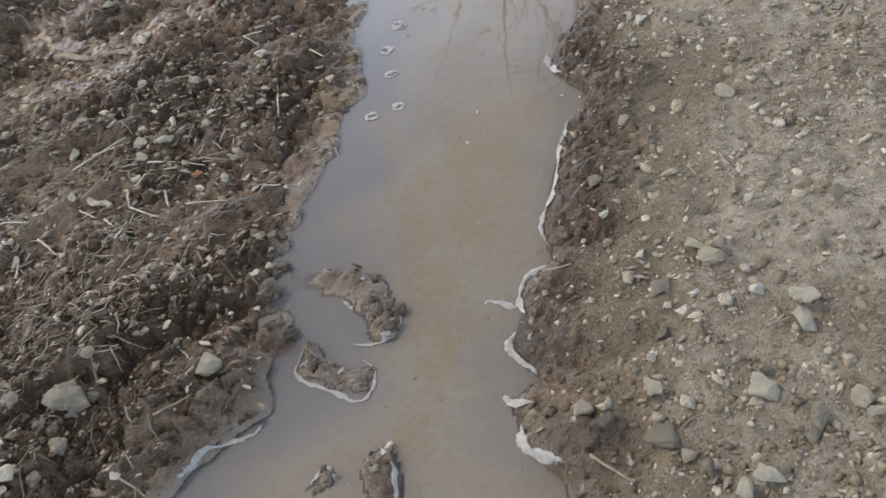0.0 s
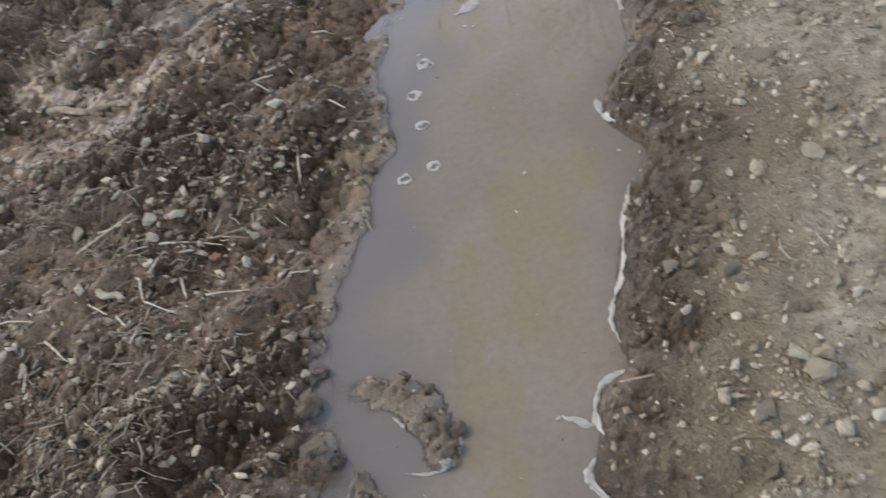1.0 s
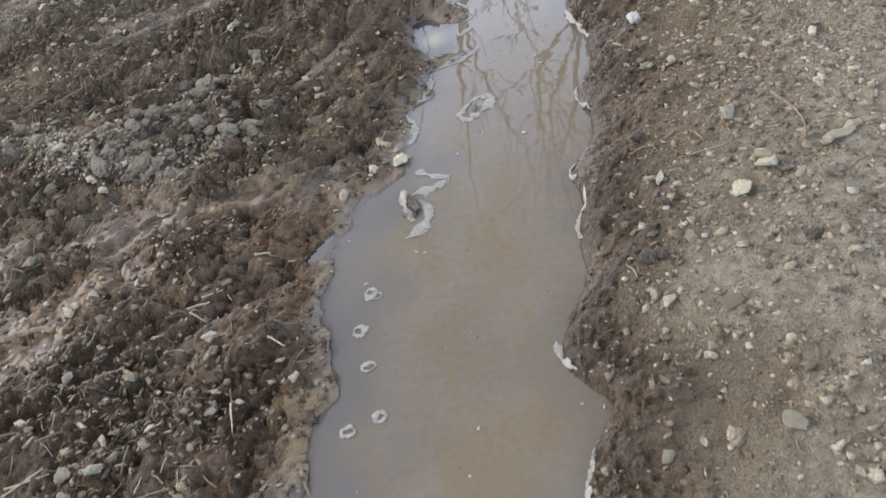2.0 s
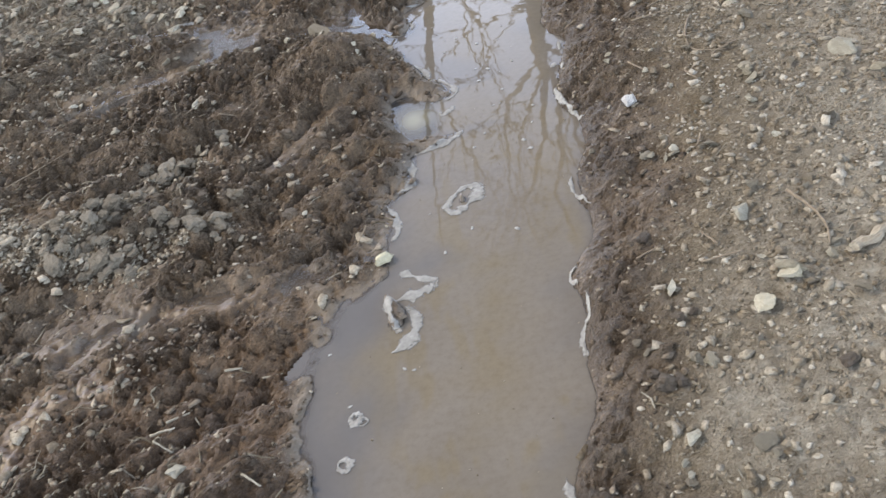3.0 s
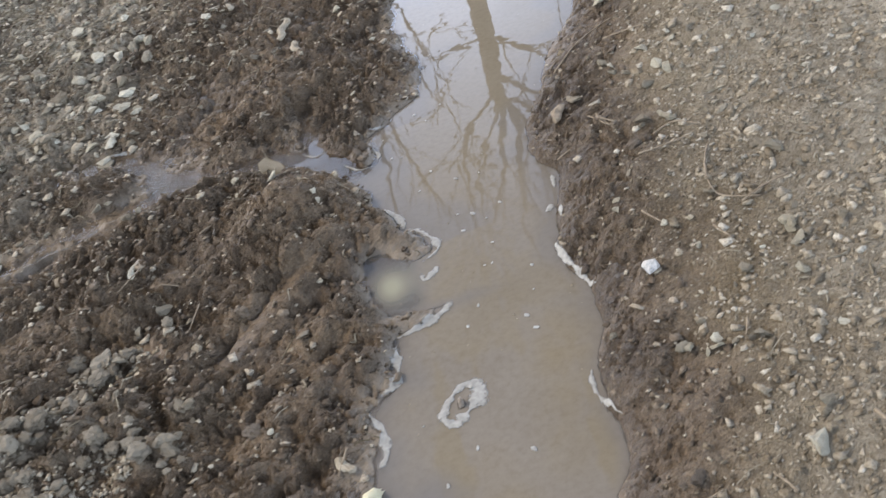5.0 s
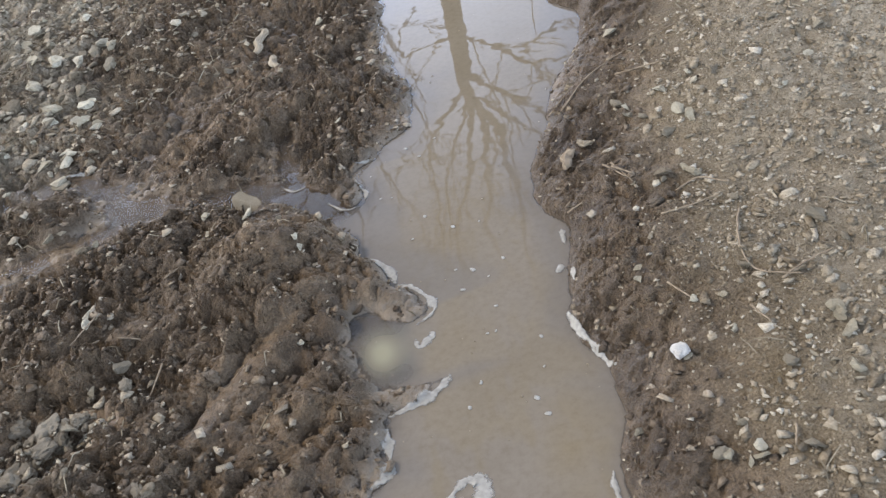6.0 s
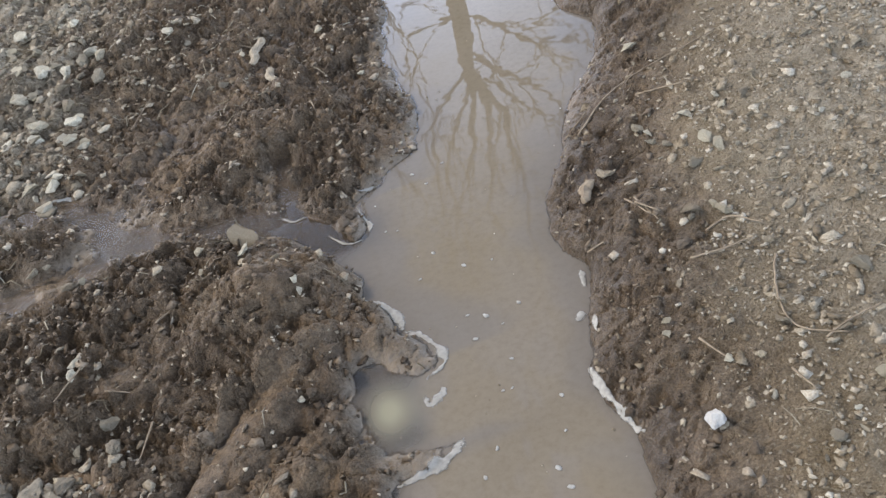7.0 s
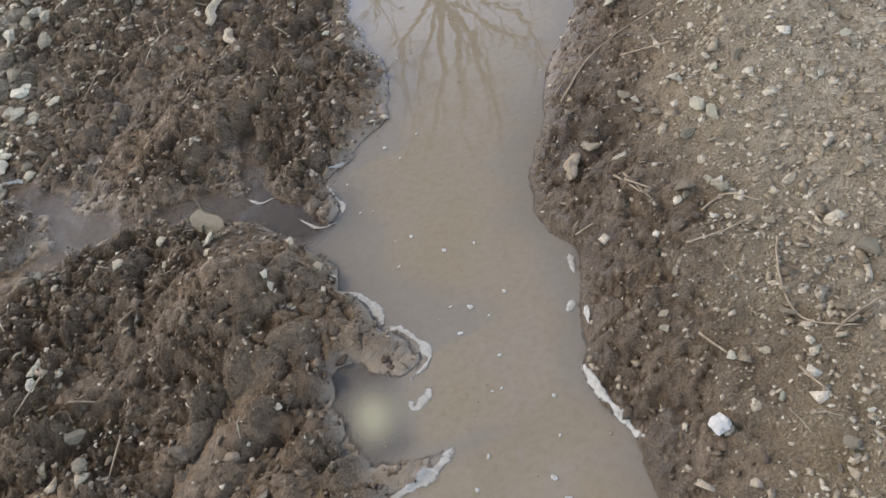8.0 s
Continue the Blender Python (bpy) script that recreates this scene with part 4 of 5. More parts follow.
CLODS = ((-0.94, 1.88, 0.096), (-0.94, 1.77, 0.057), (-0.96, 1.69, 0.038), (-1.07, 1.89, 0.048), (-0.97, 1.82, 0.034), (-0.90, 1.89, 0.034), (-0.98, 3.88, 0.086), (-0.93, 3.88, 0.062), (-1.10, 3.90, 0.068), (-1.04, 3.94, 0.057),
          (-1.01, 4.05, 0.064), (-1.12, 4.08, 0.071), (-0.96, 4.12, 0.082), (-0.98, 4.07, 0.050), (-0.89, 4.17, 0.058), (-0.89, 4.09, 0.044), (-0.82, 4.24, 0.062), (-0.79, 4.26, 0.053), (-0.87, 4.30, 0.054), (-0.80, 4.00, 0.070),
          (-0.76, 3.96, 0.048), (-0.62, 3.90, 0.050), (-0.59, 4.01, 0.043), (-0.64, 3.87, 0.032), (-0.88, 3.80, 0.037))
CLODS_FAR = ((-1.06, 3.97, 0.045), (-0.95, 4.20, 0.049), (-1.13, 3.97, 0.054), (-0.69, 3.91, 0.074), (-0.83, 3.95, 0.045), (-0.63, 4.34, 0.043), (-0.74, 4.39, 0.031), (-0.82, 4.30, 0.078), (-0.90, 4.34, 0.059), (-0.78, 4.30, 0.045),
          (-1.46, 4.28, 0.07), (-1.59, 4.26, 0.06), (-1.28, 3.89, 0.05), (-0.67, 3.01, 0.04), (-1.27, 3.62, 0.05))
for x, y, s in CLODS + CLODS_FAR:
    clod(x, y, s * 1.25)
    for _ in range(4):
        clod(x + rng.uniform(-0.06, 0.06), y + rng.uniform(-0.06, 0.06), s * rng.uniform(0.35, 0.75))
for line, count in ((((-1.45, 4.22), (-1.17, 3.96), (-1.05, 3.94), (-0.92, 3.84), (-0.84, 3.88)), 34), (((-1.14, 4.10), (-0.98, 4.14), (-0.88, 4.20), (-0.74, 4.28)), 30), (((-0.86, 4.02), (-0.72, 4.00), (-0.60, 3.90)), 14)):
    for _ in range(count):
        k = rng.randrange(len(line) - 1)
        t = rng.random()
        clod(line[k][0] + (line[k + 1][0] - line[k][0]) * t + rng.gauss(0, 0.026), line[k][1] + (line[k + 1][1] - line[k][1]) * t + rng.gauss(0, 0.03), rng.choice((0.03, 0.036, 0.044, 0.054, 0.066)))
for _ in range(45):
    clod(rng.uniform(-2.0, -0.9), rng.uniform(5.6, 7.4), rng.uniform(0.025, 0.07))
DAMP_CLOD = stone_material("damp_earth", [(0.0, (0.100, 0.074, 0.050)), (1.0, (0.165, 0.128, 0.090))], "object", 0.7, 110)
DAMP_MESH = [finish("clod", clod_bm(20 + k), DAMP_CLOD, False) for k in range(6)]
for x, y, s in ((0.10, 1.61, 0.052), (0.07, 1.59, 0.041), (0.12, 1.62, 0.032), (0.34, 2.91, 0.068), (0.37, 2.91, 0.045), (0.66, 2.83, 0.047), (0.33, 2.95, 0.043), (0.42, 3.08, 0.049), (0.45, 3.08, 0.030), (0.42, 3.35, 0.046),
          (0.39, 3.35, 0.026), (0.68, 4.40, 0.050), (0.72, 4.41, 0.032),
          (-0.29, 2.08, 0.045), (-0.27, 2.00, 0.05), (-0.32, 2.12, 0.045),
                (-0.53, 2.01, 0.07), (-0.56, 2.12, 0.09), (-0.50, 1.99, 0.05), (-0.05, 4.92, 0.06), (-0.03, 4.95, 0.05), (-0.60, 4.02, 0.045), (-0.68, 4.05, 0.04), (-0.48, 3.98, 0.04)):
    clod(x, y, s, "damp clods", DAMP_MESH[int(s * 1000) % 6], "dark damp clod of earth at the water")
for _ in range(40):
    x, y = rng.uniform(-1.7, 0.0), rng.uniform(1.3, 6.6)
    if height_at(x, y) > 0.018:
        clod(x, y, rng.uniform(0.025, 0.06), "damp clods", DAMP_MESH[rng.randrange(6)], "dark damp clod on churned mud")

# two large cream stones and the white stone on the track
for x, y, size, turn, seed in ((0.655, 3.088, 0.064, 20, 93), (0.582, 3.030, 0.056, 75, 95)):
    lump = new("stone", finish("stone", stone_bm(seed, 11, (1.0, 0.70, 0.55)), CREAM, False))
    lump.matrix_world = pose(x, y, height_at(x, y) + size * 0.20, 6, -8, turn) @ Matrix.Diagonal((size * 1.25, size * 1.25, size * 1.25, 1))
    tagged(lump, "smooth cream-coloured stone lying loose on the track", "stone", "stones on the track")
lump = new("stone", finish("stone", stone_bm(91, 18, (1.0, 0.9, 0.8)), CHALK, False))
lump.matrix_world = pose(0.552, 3.94, height_at(0.552, 3.94) + 0.016, 10, 5, 40) @ Matrix.Diagonal((0.052, 0.049, 0.050, 1))
tagged(lump, "bright white chunky stone lying on the track", "stone", "stones on the track")

# more single stones, by stretches of the track and the mud
for _ in range(60):
    y = rng.uniform(1.3, 6.6)
    x = np.interp(y, rights[:, 0], rights[:, 1]) + 0.16 + abs(rng.gauss(0, 0.45))
    if x < 1.8:
        stone(x, y, rng.choice((0.014, 0.017, 0.02, 0.024, 0.03)), rng.choice(("pale", "pale", "tan", "tan", "tan", "grey")), None, "stones on the track")
for _ in range(36):
    x, y = rng.uniform(-1.7, -0.25), rng.uniform(1.4, 6.8)
    if height_at(x, y) > 0.015 and x < field_at(XL, x, y) - 0.05:
        stone(x, y, rng.choice((0.012, 0.015, 0.018, 0.022)), rng.choice(("pale", "tan", "tan", "grey")), None, "stones in the mud")

# the rubble heap on the far mud
for _ in range(95):
    x, y = -0.78 - abs(rng.gauss(0, 0.35)), rng.uniform(5.45, 6.9)
    stone(x, y, rng.choice((0.026, 0.032, 0.04, 0.05, 0.062)), rng.choice(("pale", "pale", "grey", "tan", "white")), None, "rubble stones", 0.2)

# ---- gravel, crumbs and straw: too many to count ----
BOX_V = np.array([(x, y, z) for x in (-0.8, 0.8) for y in (-0.8, 0.8) for z in (-0.8, 0.8)])
BOX_F = np.array([(0, 1, 3), (0, 3, 2), (4, 6, 7), (4, 7, 5), (0, 4, 5), (0, 5, 1), (2, 3, 7), (2, 7, 6), (0, 2, 6), (0, 6, 4), (1, 5, 7), (1, 7, 3)])
# a flat broken stone: a wide six-sided rim between a smaller top and bottom
SLAB_V = np.array([(r * math.cos(math.tau * k / 6 + o), r * math.sin(math.tau * k / 6 + o), z) for r, z, o in ((0.55, 0.9, 0.3), (1.0, 0.0, 0.0), (0.6, -0.9, 0.2)) for k in range(6)])
SLAB_F = np.array([(a * 6 + k, a * 6 + 6 + k, a * 6 + 6 + (k + 1) % 6) for a in (0, 1) for k in range(6)] + [(a * 6 + k, a * 6 + 6 + (k + 1) % 6, a * 6 + (k + 1) % 6) for a in (0, 1) for k in range(6)]
                  + [(0, k, k + 1) for k in range(1, 5)] + [(12, 13 + k, 12 + k) for k in range(1, 5)])


def bits(name, material, xy, sizes, flatness, sink, seed, sharp=0.28, level=None, shape=(BOX_V, BOX_F), long=1.0):
    """many small broken pieces in one mesh, each an island of its own"""
    points, sides = shape
    r = np.random.RandomState(seed)
    k = len(xy)
    co = points[None] * (1 + sharp * r.uniform(-1, 1, (k, len(points), 3)))
    co *= np.stack([long * r.uniform(0.8, 1.35, k), r.uniform(0.6, 1.0, k), flatness * r.uniform(0.7, 1.3, k)], -1)[:, None]
    tilt, turn = r.normal(0, 0.45, k), r.uniform(0, 2 * np.pi, k)
    c, s = np.cos(tilt)[:, None], np.sin(tilt)[:, None]
    y, z = co[..., 1] * c - co[..., 2] * s, co[..., 1] * s + co[..., 2] * c
    c, s = np.cos(turn)[:, None], np.sin(turn)[:, None]
    x, y = co[..., 0] * c - y * s, co[..., 0] * s + y * c
    half = sizes[:, None] * 0.5
    u = np.clip(((xy[:, 0] - X0) / STEP).astype(int), 0, len(xs) - 1)
    v = np.clip(((xy[:, 1] - Y0) / STEP).astype(int), 0, len(ys) - 1)
    base = (H[v, u] if level is None else level) + sizes * 0.5 * flatness * (1 - 2 * sink)
    co = np.stack([x * half + xy[:, :1], y * half + xy[:, 1:], z * half + base[:, None]], -1).reshape(-1, 3)
    faces = (sides[None] + (np.arange(k) * len(points))[:, None, None]).reshape(-1, 3)
    me = bpy.data.meshes.new(name)
    me.vertices.add(len(co))
    me.vertices.foreach_set("co", co.astype(np.float32).ravel())
    me.loops.add(faces.size)
    me.loops.foreach_set("vertex_index", faces.astype(np.int32).ravel())
    me.polygons.add(len(faces))
    me.polygons.foreach_set("loop_start", np.arange(0, faces.size, 3, dtype=np.int32))
    me.update(calc_edges=True)
    me.materials.append(material)
    return new(name, me)


def sown(count, x0, x1, y0, y1, chance, seed):
    """places in a stretch of ground, kept by a chance field"""
    r = np.random.RandomState(seed)
    p = np.stack([r.uniform(x0, x1, count), r.uniform(y0, y1, count)], -1)
    u = np.clip(((p[:, 0] - X0) / STEP).astype(int), 0, len(xs) - 1)
    v = np.clip(((p[:, 1] - Y0) / STEP).astype(int), 0, len(ys) - 1)
    return p[r.uniform(0, 1, count) < chance[v, u]]


def sizes_for(count, least, most, power, seed):
    r = np.random.RandomState(seed)
    return least * (1 - r.uniform(0, 1, count) * (1 - (least / most) ** power)) ** (-1 / power)


dry_land = (H > 0.004).astype(float)
patchy = np.clip(0.65 + 1.3 * fractal(GX, GY, 0.35, 300, 4), 0.08, 1)
p = sown(112000, -0.1, 1.8, 1.15, 7.6, dry_land * (0.06 * right_side + 0.94 * firm ** 1.5) * patchy, 1)
tagged(bits("gravel", GRAVEL, p, sizes_for(len(p), 0.0050, 0.030, 2.2, 2), 0.36, 0.38, 3, 0.7), "mixed buff and grey gravel pressed into the track", "gravel", kind="stuff")
p = sown(84000, -2.2, 0.9, 1.1, 7.8, dry_land * (1 - firm) * (1 - 0.45 * right_side) * np.clip(rough_patch * 0.85, 0.15, 1) * (1 - 0.6 * smear) * (1 - 0.8 * flats), 4)
tagged(bits("mud_crumbs", CRUMB, p, sizes_for(len(p), 0.0055, 0.028, 2.1, 5), 0.34, 0.38, 6, 0.8), "dark brown crumbs of churned mud", "mud", kind="stuff")
stony = np.clip(DRYNESS * 0.45 + 3.5 * smooth(5.3, 5.8, GY) * smooth(0.55, 0.95, -GX + 0.3 * fractal(GX, GY, 0.4, 312, 3)) + 0.24, 0, 1) * (1 - right_side) * (1 - pools)
p = sown(36000, -2.2, 0.3, 1.1, 7.8, dry_land * stony * np.clip(0.3 + 1.5 * fractal(GX, GY, 0.3, 310, 3), 0.05, 1), 7)
tagged(bits("rubble", RUBBLE, p, sizes_for(len(p), 0.008, 0.045, 1.8, 8), 0.34, 0.25, 9, 0.6, None, (SLAB_V, SLAB_F)), "pale grey stone chips strewn on the mud", "rubble", kind="stuff")

p = sown(5200, 0.0, 1.8, 1.2, 7.0, dry_land * firm * np.clip(0.35 + 1.6 * fractal(GX, GY, 0.30, 314, 4), 0.04, 1), 27)
CHIPS = stone_material("buff_chips", [(0.0, (0.250, 0.208, 0.146)), (0.6, (0.330, 0.286, 0.212)), (1.0, (0.440, 0.396, 0.312))], "island")
tagged(bits("stone_chips", CHIPS, p, sizes_for(len(p), 0.010, 0.036, 2.0, 28), 0.34, 0.30, 29, 0.42, None, (SLAB_V, SLAB_F)), "pale buff flat stone chips strewn over the track", "stone chips", kind="stuff")
dusty = np.clip(blurred(stroke(((-1.45, 4.22), (-1.17, 3.98), (-1.05, 3.94), (-0.92, 3.84), (-0.80, 3.90)), 0.10), 3) + blurred(stroke(((-1.14, 4.10), (-0.98, 4.15), (-0.72, 4.28)), 0.08), 3), 0, 1)
p = sown(60000, -1.6, -0.5, 3.7, 4.5, dry_land * np.clip(dusty - 0.25, 0, 1) * 0.35, 37)
DUST = stone_material("dry_clay_crumbs", [(0.0, (0.200, 0.165, 0.115)), (0.6, (0.330, 0.288, 0.215)), (1.0, (0.470, 0.420, 0.330))], "island", 0.95)
tagged(bits("dry_crumbs", DUST, p, sizes_for(len(p), 0.006, 0.022, 2.0, 38), 0.55, 0.25, 39, 0.75), "pale grey crumbs of dried clay round the clods", "crumbs", kind="stuff")

heaped = smooth(5.3, 5.7, GY) * smooth(0.72, 1.05, -GX + 0.35 * fractal(GX, GY, 0.4, 316, 3)) * left_side
p = sown(3600, -2.2, -0.4, 5.2, 7.8, dry_land * heaped * 0.8, 47)
tagged(bits("rubble", RUBBLE, p, sizes_for(len(p), 0.018, 0.055, 2.0, 48), 0.34, 0.25, 49, 0.62, None, (SLAB_V, SLAB_F)), "pale grey rubble heaped on the mud", "rubble", kind="stuff")
open_water = (H < -0.004).astype(float) * (GX > XL) * (GX < XR)
p = sown(900, -0.8, 0.9, 1.4, 6.6, open_water * np.clip(0.5 + 1.6 * fractal(GX, GY, 0.35, 340, 3), 0.1, 1), 17)
tagged(bits("floating_specks", GRAVEL, p, sizes_for(len(p), 0.0022, 0.006, 2.0, 18), 0.3, 0.3, 19, 0.5, 0.0005), "tiny specks of grit and froth floating on the water", "specks", kind="stuff")


def straws(name, places, seed, lengths=(0.015, 0.07), mat=STRAW):
    r = random.Random(seed)
    bm = bmesh.new()
    for x, y in places:
        turn, length = r.uniform(0, math.tau), r.uniform(*lengths)
        d = Vector((math.cos(turn), math.sin(turn), 0))
        bend = Vector((-d.y, d.x, 0)) * r.uniform(-0.25, 0.25) * length
        mid = Vector((x, y, 0))
        pts = [mid - d * length / 2, mid + bend * 0.5, mid + d * length / 2]
        for q in pts:
            q.z = max(height_at(q.x + dx, q.y + dy) for dx, dy in ((0, 0), (0.008, 0), (-0.008, 0), (0, 0.008), (0, -0.008))) + r.uniform(0.001, 0.006)
        rad = r.uniform(0.0009, 0.0024)
        tube_into(bm, pts, [rad, rad, rad * 0.6], 3, False)
    ob = new(name, finish(name, bm, mat))
    return tagged(ob, "broken pale straw and stalks scattered on the mud", "straw", kind="stuff")


strawy = np.clip(0.08 + 0.9 * smooth(0.55, 1.0, -GX) * (1 - smooth(2.4, 3.4, GY)) + 0.5 * DRYNESS * (0.5 + fractal(GX, GY, 0.4, 320, 2)), 0, 1) * (1 - right_side)
strawy = np.maximum(strawy, 0.55 * smooth(5.3, 5.8, GY) * smooth(0.0, 0.35, -GX) * left_side)
strawy = np.maximum(strawy, 0.10 * firm) * dry_land
straws("straw", sown(11000, -2.2, 1.8, 1.2, 7.5, strawy, 10), 12)
matted = 0.8 * smooth(0.50, 0.80, -GX) * (1 - smooth(1.35, 1.6, -GX)) * (1 - smooth(2.9, 3.4, GY)) * np.clip(0.45 + 1.8 * fractal(GX, GY, 0.22, 322, 3), 0.05, 1) * dry_land
straws("broken_straw", sown(3000, -1.7, -0.4, 1.5, 3.4, matted, 20), 22, (0.010, 0.045))
p = sown(9000, -1.7, -0.4, 1.5, 3.4, matted, 57)
tagged(bits("plant_scraps", RUBBLE, p, sizes_for(len(p), 0.006, 0.020, 2.0, 58), 0.22, 0.20, 59, 0.6, None, (BOX_V, BOX_F), 1.9), "pale scraps of stalk and chips trodden into the mud", "plant scraps", kind="stuff")

grassy = smooth(5.6, 5.9, GY) * smooth(0.65, 0.9, -GX) * (1 - smooth(1.5, 1.8, -GX)) * np.clip(0.3 + 2.0 * fractal(GX, GY, 0.3, 324, 3), 0, 1) * dry_land
straws("dry_grass", sown(3000, -2.0, -0.6, 5.5, 7.4, grassy, 24), 26, (0.05, 0.15))


def leaf_bits(name, places, seed):
    """curled scraps of dead leaf, thin but with two sides"""
    r = random.Random(seed)
    bm = bmesh.new()
    for x, y in places:
        size, turn = r.uniform(0.008, 0.026), r.uniform(0, math.tau)
        c, s_ = math.cos(turn), math.sin(turn)
        base, curl, wide_ = height_at(x, y) + 0.004, r.uniform(0.15, 0.5), r.uniform(0.3, 0.6)
        rows = []
        for u in (-1, -0.4, 0.3, 1):
            half = wide_ * math.sqrt(max(0.06, 1 - u * u)) * r.uniform(0.7, 1.1)
            row = []
            for v in (-1, 0, 1):
                px, py = u * size * 0.5, v * half * size * 0.5
                pz = base + size * curl * (0.5 * v * v * half + 0.3 * u * u) + r.uniform(0, 0.0015)
                row.append((x + px * c - py * s_, y + px * s_ + py * c, pz))
            rows.append(row)
        top = [[bm.verts.new(q) for q in row] for row in rows]
        under = [[bm.verts.new((q[0], q[1], q[2] - 0.0007)) for q in row] for row in rows]
        for i in range(3):
            for j in range(2):
                bm.faces.new((top[i][j], top[i + 1][j], top[i + 1][j + 1], top[i][j + 1]))
                bm.faces.new((under[i][j], under[i][j + 1], under[i + 1][j + 1], under[i + 1][j]))
    ob = new(name, finish(name, bm, STRAW))
    return tagged(ob, "curled scraps of dead brown leaf", "leaf litter", kind="stuff")


leaf_bits("leaf_litter", sown(2600, -1.4, 1.8, 1.2, 7.2, dry_land * np.clip(0.35 * firm + 0.10, 0, 1) * np.clip(0.5 + 1.5 * fractal(GX, GY, 0.3, 330, 3), 0, 1), 13), 14)


# ---- twigs and bits of wood ----
def twig(points, radius=0.0022, seed=1, label="thin dry twig lying on the ground", group="twigs", mat=TWIG):
    pts = [Vector((x, y, height_at(x, y) + radius * 2 + 0.003)) for x, y in points]
    line = bent(pts, 5, radius * 0.5, seed)
    mid = line[len(line) // 2].copy()
    bm = bmesh.new()
    n_ = len(line)
    tube_into(bm, [q - mid for q in line], [radius * (1.15 - 0.6 * i / n_) for i in range(n_)], 6)
    ob = new("twig", finish("twig", bm, mat))
    ob.matrix_world = Matrix.Translation(mid)
    return tagged(ob, label, "twig", group)


TWIGS = ([(0.61, 4.95), (0.72, 5.05), (0.85, 5.11), (1.07, 5.12)], [(0.64, 4.60), (0.66, 4.50)], [(0.63, 4.57), (0.67, 4.52)], [(0.83, 4.27), (0.79, 4.19), (0.77, 4.10), (0.79, 4.05), (0.85, 4.01)],
         [(0.81, 4.02), (0.87, 4.04), (0.94, 4.05)], [(0.49, 4.52), (0.53, 4.51)], [(0.67, 4.34), (0.74, 4.33), (0.82, 4.34)], [(0.74, 4.42), (0.80, 4.43), (0.85, 4.37)], [(0.80, 5.02), (0.92, 4.95)],
         [(0.66, 3.67), (0.64, 3.63)], [(0.72, 3.98), (0.735, 3.92)])
TWIGS_NEAR = ([(0.75, 3.34), (0.775, 3.26), (0.775, 3.20), (0.76, 3.14)], [(0.39, 3.30), (0.45, 3.31)], [(0.51, 3.21), (0.60, 3.20)], [(0.62, 4.61), (0.65, 4.52)], [(0.56, 3.25), (0.54, 3.30)],
              [(0.03, 2.02), (0.09, 2.01)], [(0.07, 1.56), (0.13, 1.50)], [(0.085, 1.66), (0.05, 1.665)], [(0.60, 4.13), (0.63, 4.06)], [(0.40, 1.74), (0.45, 1.755)])
TWIGS_LEFT = ([(-0.54, 4.70), (-0.48, 4.76), (-0.43, 4.75)], [(-0.66, 4.53), (-0.61, 4.52)], [(-1.11, 5.86), (-0.98, 5.88)], [(-0.66, 5.75), (-0.60, 5.95)], [(-0.71, 6.14), (-0.66, 6.02)], [(-0.06, 5.50), (-0.05, 5.38)],
              [(-0.31, 6.10), (-0.12, 6.02)], [(0.10, 5.66), (0.15, 5.72)], [(-1.5, 4.45), (-1.27, 4.52), (-1.12, 4.66)], [(-1.4, 4.47), (-1.2, 4.60)], [(-0.73, 1.78), (-0.66, 1.82)], [(-1.0, 2.38), (-0.90, 2.36)],
              [(-0.44, 2.58), (-0.41, 2.50)], [(-0.62, 1.86), (-0.60, 1.80)], [(-0.80, 2.62), (-0.72, 2.63)], [(-0.72, 4.62), (-0.76, 4.50)], [(-0.55, 4.40), (-0.58, 4.30)], [(-0.22, 3.75), (-0.25, 3.69)],
              [(0.58, 4.98), (0.66, 5.03)], [(-0.78, 2.62), (-0.60, 2.57)])
STALKS = ([(-0.94, 2.46), (-0.86, 2.41)], [(-0.93, 2.63), (-0.85, 2.62), (-0.78, 2.60)], [(-1.00, 2.43), (-0.96, 2.38)], [(-1.18, 2.42), (-1.14, 2.38), (-1.11, 2.35)], [(-1.33, 2.50), (-1.27, 2.49), (-1.21, 2.47)], [(-1.22, 2.37), (-1.19, 2.28)], [(-0.97, 2.54), (-0.95, 2.47)], [(-0.87, 2.52), (-0.85, 2.46)], [(-0.80, 2.45), (-0.75, 2.45), (-0.70, 2.44)], [(-0.60, 2.44), (-0.56, 2.45)], [(-1.12, 2.74), (-1.00, 2.73)], [(-1.28, 2.56), (-1.22, 2.49)], [(-1.09, 2.50), (-1.03, 2.45)], [(-1.16, 2.68), (-1.01, 2.74)], [(-0.94, 2.33), (-0.94, 2.38)], [(-0.95, 2.55), (-0.93, 2.59)], [(-0.60, 2.81), (-0.60, 2.74)])
STALKS_MID = ([(-0.69, 3.29), (-0.65, 3.21)], [(-0.72, 3.22), (-0.67, 3.24)], [(-0.76, 3.20), (-0.70, 3.20)], [(-0.74, 3.16), (-0.70, 3.13)], [(-0.52, 2.98), (-0.48, 2.94)], [(-0.51, 3.32), (-0.46, 3.32)], [(-0.59, 3.34), (-0.55, 3.34)], [(-1.15, 3.68), (-1.12, 3.73)])
for i, line in enumerate(STALKS + STALKS_MID):
    twig(line, 0.0022 + 0.0003 * (i % 4), 200 + i, "pale dry stalk lying on churned mud", "stalks", PALE_STALK)
for i, line in enumerate(TWIGS + TWIGS_NEAR):
    twig(line, 0.0036 if i == 11 else 0.0024, i)
for i, line in enumerate(TWIGS_LEFT):
    twig(line, 0.0022, 50 + i, "thin dry stalk lying on churned mud", "stalks")


